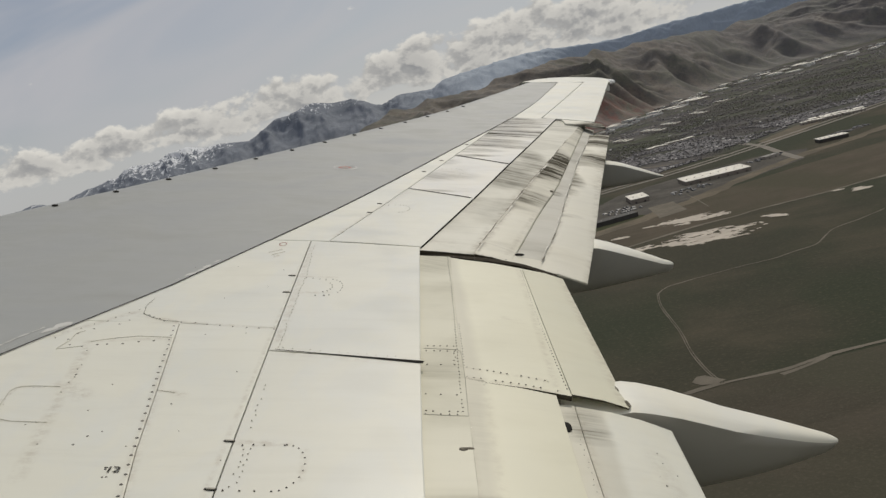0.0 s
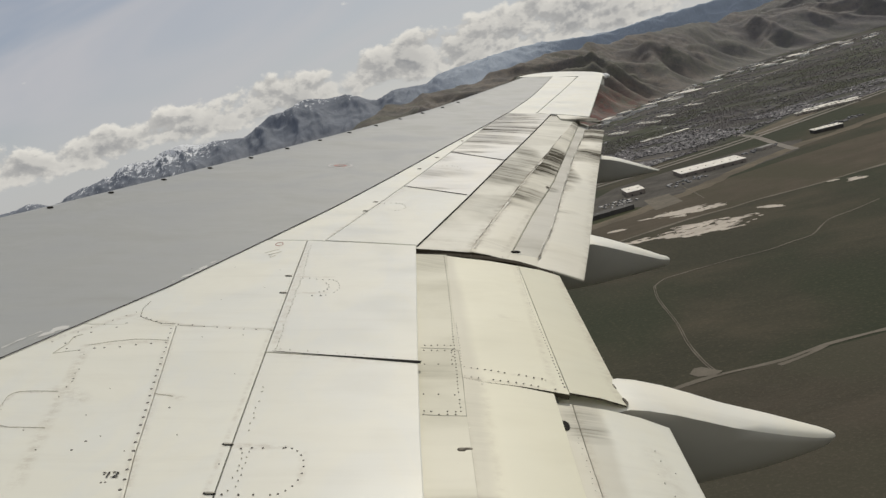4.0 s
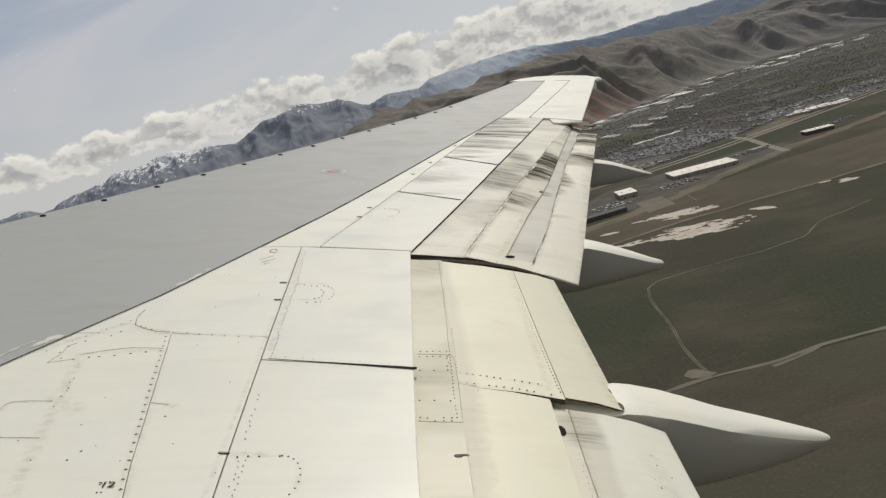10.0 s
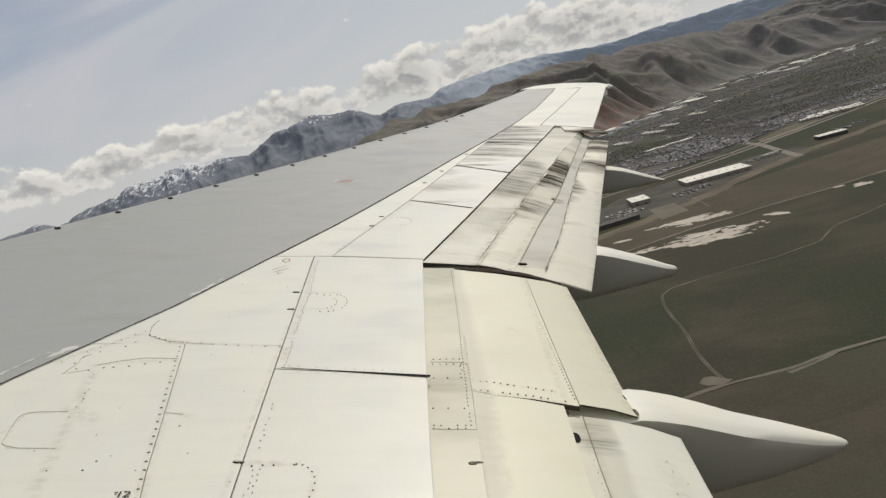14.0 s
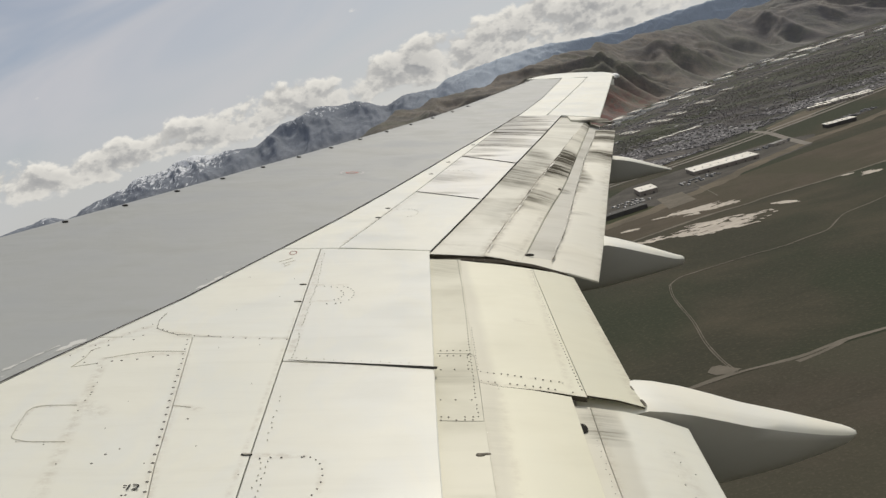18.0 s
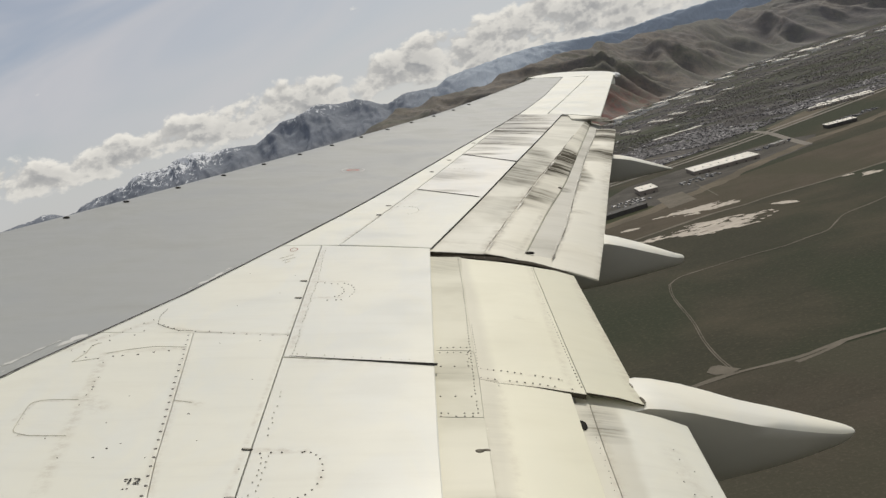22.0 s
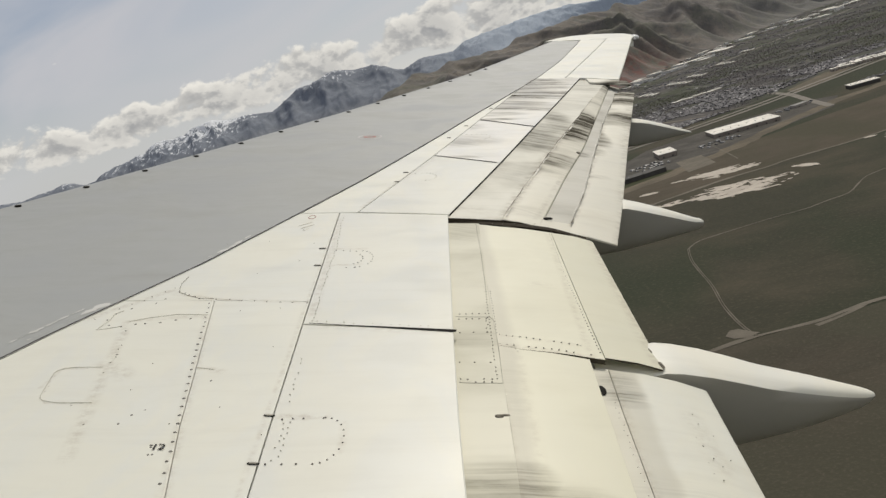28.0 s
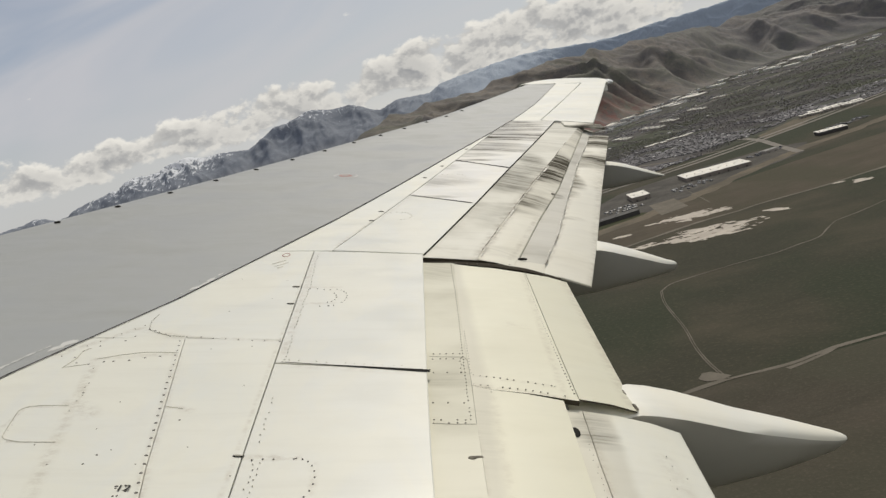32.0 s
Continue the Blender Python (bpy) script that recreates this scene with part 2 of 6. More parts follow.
WHITE, DIRT = (0.69, 0.684, 0.603), (0.30, 0.27, 0.21)
white = paint("white wing paint", WHITE, DIRT, 0.20, seams=(
    (-1.335, 3.16, -1.263, 2.758, 0.030, 0.50), (-1.263, 2.758, -1.16, 2.19, 0.034, 0.42), (-1.28, 2.80, -1.19, 2.70, 0.06, 0.40), (-1.32, 3.17, -1.06, 3.21, 0.025, 0.45), (-1.05, 3.20, -0.80, 1.75, 0.028, 0.40), (-1.25, 3.46, -1.06, 3.375, 0.03, 0.5),
    (-1.07, 3.385, -0.70, 3.335, 0.025, 0.45), (-0.97, 2.75, -0.88, 2.72, 0.03, 0.5), (-1.42, 2.62, -1.41, 2.74, 0.012, 0.4), (-1.40, 2.757, -1.27, 2.762, 0.015, 0.4),
    (-1.36, 2.515, -1.21, 2.509, 0.012, 0.4), (-1.50, 3.20, -1.27, 3.50, 0.03, 0.5), (-0.62, 4.78, -0.15, 6.45, 0.03, 0.55), (-0.66, 2.0, -0.735, 4.6, 0.014, 0.35)))
spoiler_paint = paint("spoiler paint", (0.668, 0.663, 0.592), DIRT, 0.15, seams=(
    (-0.66, 2.0, -0.70, 3.1, 0.035, 0.35), (-0.64, 3.09, -0.16, 3.01, 0.045, 0.28), (-0.66, 2.40, -0.50, 2.40, 0.03, 0.5), (-0.44, 2.36, -0.43, 2.2, 0.02, 0.3), (-0.70, 4.02, -0.54, 4.01, 0.025, 0.45),
    (-0.70, 3.78, -0.54, 3.78, 0.025, 0.45), (-0.72, 4.6, -0.66, 3.2, 0.03, 0.4), (-0.45, 5.4, -0.27, 6.0, 0.05, 0.4)))
spoiler_sooty = paint("sooty spoiler paint", (0.70, 0.685, 0.63), DIRT, 0.30, spots=(
    (0.68, 9.35, 0.42, 0.55, 1.0), (1.0, 9.45, 0.45, 0.36, 0.5), (0.55, 8.78, 0.45, 0.40, 1.3), (0.85, 8.70, 0.55, 0.32, 1.0), (0.36, 8.15, 0.40, 0.26, 1.3), (0.66, 8.02, 0.40, 0.20, 0.9),
    (0.22, 7.72, 0.30, 0.12, 0.55), (0.16, 7.46, 0.30, 0.06, 0.75), (-0.05, 6.60, 0.26, 0.22, 0.40), (-0.06, 7.15, 0.16, 0.16, 0.45), (-0.18, 6.02, 0.30, 0.05, 0.55)))
cream = paint("cream flap paint", (0.655, 0.636, 0.500), DIRT, 0.17, 0.42, streaks=0.3, spots=((0.065, 2.05, 0.075, 0.13, 0.62), (0.15, 1.98, 0.14, 0.10, 0.42), (0.05, 2.62, 0.05, 0.30, 0.10)), film=(0.030, 4.30, 0.084, 2.90, 0.024, 0.62), seams=(
    # the last segment of this row is a darker band along the trailing edge
    (0.03, 2.95, 0.33, 2.885, 0.03, 0.5), (0.03, 3.03, 0.31, 2.985, 0.02, 0.3), (0.335, 4.4, 0.335, 2.9, 0.025, 0.35), (0.09, 2.85, 0.10, 1.9, 0.03, 0.22), (0.02, 2.60, 0.04, 1.9, 0.02, 0.3), (0.562, 4.4, 0.58, 2.95, 0.055, 0.55),
    (0.20, 3.60, 0.27, 3.58, 0.05, 0.25)))
cream_grimy = paint("grimy flap paint", (0.560, 0.543, 0.435), (0.25, 0.23, 0.185), 0.42, 0.5, streaks=0.25, spots=((-0.1, 4.35, 0.16, 0.2, 0.22), (-0.04, 2.04, 0.22, 0.15, 0.45), (-0.06, 3.0, 0.12, 0.07, 0.22)))
flap_sooty = paint("sooty outboard flap paint", (0.65, 0.625, 0.525), (0.28, 0.265, 0.205), 0.34, 0.45, spots=(
    (0.93, 7.60, 0.18, 0.46, 1.5), (0.84, 7.30, 0.24, 0.42, 1.4), (0.74, 6.95, 0.22, 0.28, 1.4), (0.50, 6.02, 0.24, 0.24, 0.9), (0.42, 5.72, 0.30, 0.10, 0.5), (0.62, 6.45, 0.25, 0.3, 0.3),
    (1.38, 9.40, 0.20, 0.34, 0.95), (1.10, 8.36, 0.18, 0.16, 0.50), (1.20, 8.85, 0.2, 0.3, 0.25), (0.30, 4.72, 0.16, 0.10, 0.2)), seam_size=2.8, seams=(
    (0.05, 4.3, 0.30, 5.32, 0.055, 0.75), (0.30, 5.32, 0.63, 6.60, 0.06, 0.75), (0.63, 6.60, 0.86, 7.42, 0.05, 0.6), (0.30, 4.62, 0.55, 5.6, 0.03, 0.4)))
flap_grimy = paint("grimy outboard flap paint", (0.575, 0.562, 0.485), (0.30, 0.29, 0.25), 0.50, 0.5, spots=(
    (0.46, 6.72, 0.22, 0.46, 0.80), (0.60, 7.10, 0.14, 0.26, 0.60), (0.72, 7.40, 0.12, 0.44, 0.65), (0.25, 5.6, 0.25, 0.3, 0.22), (0.85, 8.3, 0.3, 0.4, 0.25), (1.15, 9.4, 0.3, 0.4, 0.35)), seam_size=2.8, seams=(
    (0.05, 4.3, 0.30, 5.32, 0.055, 0.75), (0.30, 5.32, 0.63, 6.60, 0.06, 0.75), (0.63, 6.60, 0.86, 7.42, 0.05, 0.6), (-0.1, 4.75, 0.02, 4.72, 0.10, 0.4), (0.00, 5.2, 0.20, 5.9, 0.10, 0.35)))
aft_sooty = paint("sooty aft flap paint", (0.665, 0.642, 0.545), DIRT, 0.30, 0.42, spots=(
    (0.985, 7.00, 0.09, 0.34, 1.2), (0.90, 6.55, 0.07, 0.2, 0.5), (0.78, 5.75, 0.10, 0.05, 0.4), (1.34, 7.86, 0.28, 0.30, 1.5), (1.30, 7.62, 0.3, 0.09, 0.8), (1.50, 8.78, 0.28, 0.24, 1.4), (1.62, 9.28, 0.28, 0.30, 1.5), (1.25, 8.3, 0.12, 0.3, 0.45)), seam_size=2.4, seams=(
    # the last three segments are darker bands along the trailing edge
    (0.49, 4.66, 0.65, 5.32, 0.030, 0.6), (0.65, 5.32, 0.82, 6.15, 0.035, 0.65), (0.82, 6.15, 1.11, 7.54, 0.05, 0.7), (0.70, 4.44, 0.87, 5.26, 0.045, 0.4), (0.87, 5.26, 1.17, 6.73, 0.06, 0.5), (1.17, 6.73, 1.69, 9.19, 0.10, 0.6)))
lower_paint = paint("lower flap paint", (0.71, 0.697, 0.595), DIRT, 0.22, film=(0.464, 2.275, 0.478, 2.836, 0.018, 0.55), spots=((0.40, 2.690, 0.075, 0.050, 0.85), (0.41, 2.622, 0.075, 0.030, 0.6), (0.40, 2.77, 0.07, 0.09, 0.40), (0.45, 2.0, 0.2, 0.2, 0.2)),
                    seams=((0.39, 2.85, 0.38, 1.9, 0.03, 0.4), (0.60, 2.6, 0.62, 2.3, 0.06, 0.25)))
bare = paint("dull metal slot", (0.54, 0.525, 0.465), (0.25, 0.235, 0.195), 0.5, 0.55, gloss=0.2, spots=((0.78, 6.33, 0.05, 0.07, 0.7), (1.12, 7.9, 0.1, 0.3, 0.4)))
grey = paint("grey wing coating", (0.335, 0.343, 0.332), (0.278, 0.283, 0.27), 0.60, 0.40, streaks=0.35, gloss=0.26)
chipped = paint("pale chipped filler", (0.56, 0.558, 0.53), (0.345, 0.347, 0.335), 0.8, 0.5)
# darker copy of the fairing paint, for the shaded lower sides
fairing_shade = paint("fairing paint darkened for shade", (0.37, 0.36, 0.33), (0.26, 0.25, 0.225), 0.4, 0.36)
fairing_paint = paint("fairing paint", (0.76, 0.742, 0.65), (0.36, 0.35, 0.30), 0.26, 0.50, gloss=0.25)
under = paint("underside paint", (0.42, 0.42, 0.41), (0.25, 0.24, 0.22), 0.4, 0.5)


def plain(name, colour, rough=0.6, metal=0.0, vary=0.25, scale=30.0):
    m, nt, sh, at = material(name)
    k = grain(nt, at, scale, 4.0)
    put(nt, sh.inputs["Base Color"], blend(nt, span(nt, k, 0.3, 0.7), tuple(c * (1 - vary) for c in colour), tuple(min(1.0, c * (1 + vary)) for c in colour)))
    sh.inputs["Roughness"].default_value, sh.inputs["Metallic"].default_value = rough, metal
    sh.inputs["Specular IOR Level"].default_value = 0.12 if rough > 0.65 else 0.4
    return m


# near-black: painted shade for gaps and openings, also sealant and edge tabs
dark = plain("matt black", (0.018, 0.017, 0.015), 0.9)
seal = plain("dark sealant", (0.05, 0.048, 0.044), 0.7)
rivet_dark = plain("grimy rivet heads", (0.10, 0.092, 0.078), 0.6)
rivet_pale = plain("painted rivet heads", (0.44, 0.42, 0.36), 0.5)
steel = plain("dull steel", (0.30, 0.29, 0.28), 0.4, 0.8)
red = plain("red marking", (0.34, 0.13, 0.11), 0.5)
# shade of the flap gaps, put into the colour of the end faces
end_dark = plain("dark brown for the shaded flap ends", (0.060, 0.052, 0.038), 0.9)
scuff = plain("brown scuff", (0.16, 0.145, 0.115), 0.7, 0.0, 0.4, 60.0)
faint = plain("faint brown seam", (0.43, 0.40, 0.33), 0.6)
light_stain = paint("faint grey stain", (0.50, 0.48, 0.43), (0.33, 0.31, 0.26), 0.7, 0.5)
clear = plain("milky lamp glass", (0.80, 0.80, 0.78), 0.15)

# ---- wing ----
wing = new("aircraft_wing")
wing.empty_display_size = 0.3
tagged(wing, "white and grey airliner wing, soot-streaked spoilers and drooped flaps", "aircraft wing")
wing.matrix_world = pose(-0.2126, 0.0186, 148.798, 6.414, 15.126, -2.304)


def flex(v):
    return 0.235 * (max(v - 4.0, 0.0) / 9.8) ** 2


def part(name, bm, mat, parent, label="", smooth=False):
    """One mesh object from a bmesh, under a thing or under a part."""
    me = bpy.data.meshes.new(name)
    bmesh.ops.recalc_face_normals(bm, faces=bm.faces)
    bm.to_mesh(me)
    bm.free()
    for p in me.polygons:
        p.use_smooth = True
    if not smooth:
        me.set_sharp_from_angle(angle=radians(11))
    me.materials.append(mat)
    ob = new(name, me)
    ob.parent = parent
    if label:
        tagged(ob, label)
    return ob


def between(line, v):
    """The (u, w) of a line of (u, v, w) points at the span v."""
    for a, b in zip(line, line[1:]):
        if v <= b[1] or b is line[-1]:
            k = (v - a[1]) / (b[1] - a[1])
            return a[0] + (b[0] - a[0]) * k, a[2] + (b[2] - a[2]) * k


def steps(lo, hi, each):
    n = max(1, math.ceil((hi - lo) / each))
    return [lo + (hi - lo) * k / n for k in range(n + 1)]


def plate(name, lines, v_in, v_out, mat, thick=0.03, gap=0.004, edge=0.0025, parent=None, label="", slant_in=0.0, slant_out=0.0, each=0.35, dark_in=False, dark_aft=False):
    """A skin panel between spanwise lines, from fore to aft, with rounded edges and real thickness.
    slant: how far inboard its aft corner lies from its fore corner at either end."""
    cols = len(lines)
    rows = [0.0, None] + [k for k in steps(0.0, 1.0, each / max(v_out - v_in, 0.01))][1:-1] + [None, 1.0]
    lo, hi = v_in + gap, v_out - gap
    eps = min(0.2, edge * 2 / max(hi - lo, 0.02))
    rows[1], rows[-2] = eps, 1 - eps
    grid = []
    for i, r in enumerate(rows):
        pts = []
        for c, line in enumerate(lines):
            f = c / (cols - 1)
            v = lo - slant_in * f + (hi - lo - slant_out * f + slant_in * f) * r
            u, w = between(line, v)
            if c == 0:
                u += gap
            if c == cols - 1:
                u -= gap
            pts.append((u, v, w))
        row = [pts[0]]
        k0 = (edge * 2) / max(0.01, pts[1][0] - pts[0][0])
        row.append(tuple(pts[0][j] + (pts[1][j] - pts[0][j]) * k0 for j in range(3)))
        row += pts[1:-1]
        k1 = (edge * 2) / max(0.01, pts[-1][0] - pts[-2][0])
        row.append(tuple(pts[-1][j] + (pts[-2][j] - pts[-1][j]) * k1 for j in range(3)))
        row.append(pts[-1])
        drop_row = i in (0, len(rows) - 1)
        grid.append([(u, v, w + flex(v) - (edge if drop_row or k in (0, len(row) - 1) else 0.0)) for k, (u, v, w) in enumerate(row)])
    bm = bmesh.new()
    top = [[bm.verts.new(p) for p in row] for row in grid]
    low = [[bm.verts.new((p[0], p[1], p[2] - thick)) for p in row] for row in grid]
    nr, nc = len(top), len(top[0])
    for i in range(nr - 1):
        for j in range(nc - 1):
            bm.faces.new((top[i][j], top[i][j + 1], top[i + 1][j + 1], top[i + 1][j]))
            bm.faces.new((low[i][j], low[i + 1][j], low[i + 1][j + 1], low[i][j + 1]))
    for i in range(nr - 1):
        for j in (0, nc - 1):
            bm.faces.new((top[i][j], top[i + 1][j], low[i + 1][j], low[i][j]))
    for j in range(nc - 1):
        for i in (0, nr - 1):
            bm.faces.new((top[i][j], top[i][j + 1], low[i][j + 1], low[i][j]))
    ob = part(name, bm, mat, parent or wing, label)
    if dark_in or dark_aft:      # end faces coloured dark, standing for the shade in the gaps
        ob.data.materials.append(end_dark if dark_in else dark)
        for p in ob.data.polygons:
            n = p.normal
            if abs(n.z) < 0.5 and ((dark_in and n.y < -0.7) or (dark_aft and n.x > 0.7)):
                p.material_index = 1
    return ob


V0 = 0.30                        # the wing root, just outside the cabin wall
LEAD = [(-4.42, 1.5, 0), (-2.58, 5.13, 0), (-1.43, 7.44, 0), (-0.06, 10.16, 0), (1.23, 13.22, 0), (1.60, 14.2, 0)]
COAT = [(-2.15, 1.5, 0), (-1.59, 3.02, 0), (-1.236, 3.85, 0), (-0.998, 4.53, 0), (-0.67, 5.46, 0), (-0.37, 6.39, 0), (0.06, 7.75, 0), (0.76, 9.83, 0), (1.183, 11.26, 0), (1.704, 13.334, 0), (1.90, 14.1, 0)]
HINGE_IN = [(-0.612, 1.5, 0), (-0.653, 2.41, 0), (-0.69, 3.33, 0), (-0.74, 4.75, 0)]
SPOIL_IN = [(-0.075, 1.5, 0), (-0.112, 2.3, 0), (-0.13, 3.02, 0), (-0.16, 4.6, 0)]
HINGE_OUT = [(-0.655, 4.62, 0), (-0.27, 6.09, 0), (0.08, 7.45, 0), (0.72, 9.85, 0)]
SPOIL_OUT = [(-0.175, 4.5, 0), (0.17, 5.81, 0), (0.50, 7.09, 0), (1.23, 9.80, 0)]
SEAM = [(-0.745, 1.5, 0), (-0.856, 2.10, 0), (-0.914, 2.394, 0), (-0.969, 2.754, 0), (-1.036, 3.162, 0), (-1.082, 3.45, 0)]


def shifted(line, du, dw=0.0):
    return [(u + du, v, w + dw) for u, v, w in line]


def mixed(a, b, k, dw=0.0):
    vs = sorted({p[1] for p in a} | {p[1] for p in b})
    return [tuple([(1 - k) * between(a, v)[0] + k * between(b, v)[0], v, (1 - k) * between(a, v)[1] + k * between(b, v)[1] + dw]) for v in vs]


# the box beneath the panels, seen only in the gaps, and the underside
def wing_box():
    bm = bmesh.new()
    rings = []
    for v in steps(V0 + 0.05, 13.55, 0.6):
        le, te = between(LEAD, v)[0], (between(SPOIL_IN, v)[0] if v < 4.55 else between(SPOIL_OUT, min(v, 9.8))[0] + max(0.0, v - 9.8) * 0.27)
        chord = te - le
        up = flex(v) - 0.036
        deep = 0.125 * chord + 0.02
        ring = [(le + 0.16 * chord, up), (te - 0.12, up), (te - 0.13, up - 0.05), (le + 0.75 * chord, up - deep * 0.55), (le + 0.40 * chord, up - deep),
                (le + 0.16 * chord, up - deep * 0.85), (le + 0.05 * chord, up - deep * 0.55), (le + 0.06 * chord, up - 0.04)]
        rings.append([bm.verts.new((u, v, w)) for u, w in ring])
    for a, b in zip(rings, rings[1:]):
        n = len(a)
        for k in range(n):
            bm.faces.new((a[k], a[(k + 1) % n], b[(k + 1) % n], b[k]))
    bm.faces.new(rings[0])
    bm.faces.new(rings[-1][::-1])
    return part("wing_box", bm, under, wing, "dull grey underside and inner box of the wing")


wing_box()


def nose_skin():
    """The grey coated skin from the rear spar line over the leading edge."""
    bm = bmesh.new()
    rows = []
    for v in steps(V0, 13.30, 0.3):
        le, co = between(LEAD, v)[0], between(COAT, v)[0] - 0.004
        r = 0.05 + 0.012 * (14 - v)
        f = flex(v)
        row = [(co, -0.03), (co, -0.0025), (co - 0.005, 0.0)]
        row += [(co + (le + 0.10 - co) * k, 0.0) for k in (0.2, 0.4, 0.6, 0.8, 0.92, 1.0)]
        row += [(le + 0.05, -0.003), (le + 0.0, -0.012), (le - 0.04, -0.035), (le - 0.07, -0.075), (le - 0.075, -0.12 - r * 0.3), (le - 0.03, -0.16 - r * 0.7), (le + 0.10, -0.19 - r)]
        rows.append([bm.verts.new((u, v, w + f)) for u, w in row])
    for a, b in zip(rows, rows[1:]):
        for k in range(len(a) - 1):
            bm.faces.new((a[k], a[k + 1], b[k + 1], b[k]))
    ob = part("leading_skin", bm, grey, wing, "smooth grey coated upper skin reaching over the leading edge")
    return ob


nose_skin()

# fixed white panels ahead of the spoilers
plate("root_panel", [COAT, mixed(COAT, SEAM, 0.5), SEAM], V0, 3.385, white, gap=0.0014)
plate("access_panel", [SEAM, mixed(SEAM, HINGE_IN, 0.5), HINGE_IN], V0, 3.385, white, gap=0.0012, edge=0.0012, slant_out=0.045)
plate("spar_panel", [COAT, mixed(COAT, HINGE_IN, 0.5), HINGE_IN], 3.386, 4.665, white, gap=0.0012, edge=0.0012, slant_in=0.045)
plate("outer_spar_panel", [COAT, mixed(COAT, HINGE_OUT, 0.5), HINGE_OUT], 4.67, 9.83, white, gap=0.003)

# spoilers
LIFT = 0.004
# sooty: the aft edge face is painted dark like a shaded gap
def spoiler(fore, aft, v_in, v_out, mat, slant_in, slant_out, label, sooty=False):
    return plate("spoiler", [shifted(fore, 0, LIFT * 0.3), mixed(fore, aft, 0.5, LIFT), shifted(aft, 0, LIFT)], v_in, v_out, mat, thick=0.016 if sooty else 0.022, gap=0.0028, edge=0.0018,
                 slant_in=slant_in, slant_out=slant_out, label=label, dark_aft=sooty)


spoiler(HINGE_IN, SPOIL_IN, V0, 3.105, spoiler_paint, 0.0, 0.085, "broad white inboard spoiler panel, clean paint")
spoiler(HINGE_IN, SPOIL_IN, 3.108, 4.665, spoiler_paint, 0.085, 0.09, "broad white spoiler panel with riveted hinge patch")
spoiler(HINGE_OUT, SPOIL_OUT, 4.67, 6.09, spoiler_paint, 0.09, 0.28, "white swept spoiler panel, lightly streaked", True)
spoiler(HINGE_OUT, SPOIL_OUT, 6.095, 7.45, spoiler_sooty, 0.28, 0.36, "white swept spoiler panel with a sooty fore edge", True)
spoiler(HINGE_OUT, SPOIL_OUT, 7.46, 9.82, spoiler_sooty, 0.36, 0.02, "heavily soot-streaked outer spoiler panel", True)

# inboard flap
IF_FRONT = [(-0.30, 1.5, -0.020), (-0.30, 4.7, -0.020)]
IF_STEP = [(0.036, 1.5, -0.022), (0.029, 2.32, -0.022), (0.022, 2.65, -0.022), (0.020, 2.98, -0.022), (0.012, 3.20, -0.022), (0.004, 3.5, -0.022), (-0.008, 4.7, -0.022)]
IF_GRIME = [(0.085, 1.5, -0.028), (0.085, 4.7, -0.028)]
IF_SEAM = [(0.388, 1.5, -0.054), (0.380, 2.9, -0.054), (0.369, 3.38, -0.053), (0.362, 3.78, -0.052), (0.353, 4.42, -0.052), (0.350, 4.7, -0.052)]
IF_EDGE = [(0.322, 1.5, -0.051), (0.327, 2.9, -0.051)]
IF_TAIL = [(0.585, 2.6, -0.102), (0.560, 4.7, -0.102)]
plate("inboard_flap_fore", [IF_FRONT, shifted(IF_STEP, -0.12), shifted(IF_STEP, 0.0012)], V0, 4.508, cream_grimy, gap=0.0, edge=0.0001, slant_out=0.02, label="grimy riveted fore strip of the inboard flap")
plate("inboard_flap", [shifted(IF_STEP, 0.001), IF_GRIME, mixed(IF_GRIME, IF_EDGE, 0.5, 0.004), IF_EDGE], V0, 2.946, cream, gap=0.0003, edge=0.0003, slant_out=0.068, label="cream inboard flap skin")
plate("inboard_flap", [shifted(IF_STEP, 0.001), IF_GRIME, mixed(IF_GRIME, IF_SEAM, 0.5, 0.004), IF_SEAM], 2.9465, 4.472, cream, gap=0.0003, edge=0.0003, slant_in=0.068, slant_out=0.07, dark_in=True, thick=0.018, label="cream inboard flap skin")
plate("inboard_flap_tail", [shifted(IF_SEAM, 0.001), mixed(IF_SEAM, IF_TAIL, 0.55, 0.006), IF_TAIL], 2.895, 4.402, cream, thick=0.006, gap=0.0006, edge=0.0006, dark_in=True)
LOW_A = [(0.24, 1.5, -0.075), (0.26, 3.0, -0.075)]
LOW_B = [(0.376, 1.5, -0.083), (0.381, 2.27, -0.083), (0.382, 2.56, -0.083), (0.390, 3.0, -0.083)]
LOW_C = [(0.50, 1.5, -0.100), (0.51, 3.0, -0.100)]
LOW_D = [(0.690, 1.5, -0.160), (0.724, 3.0, -0.160)]
plate("lower_flap", [LOW_A, LOW_B], V0, 2.868, lower_paint, gap=0.0006, edge=0.0006)
plate("lower_flap", [shifted(LOW_B, 0.001), LOW_C, mixed(LOW_C, LOW_D, 0.5, 0.006), LOW_D], V0, 2.868, lower_paint, thick=0.014, gap=0.001, slant_out=0.015, label="pale lowered inner flap segment")

# outboard flap: fore segment, slot, aft segment
OF_FRONT = [(-0.34, 4.3, -0.004), (0.02, 5.81, -0.004), (0.35, 7.09, -0.004), (1.06, 9.8, -0.004)]
OF_MID = [(0.05, 4.3, -0.020), (0.30, 5.32, -0.020), (0.63, 6.60, -0.020), (0.86, 7.42, -0.020), (1.25, 8.85, -0.020), (1.52, 9.8, -0.020)]
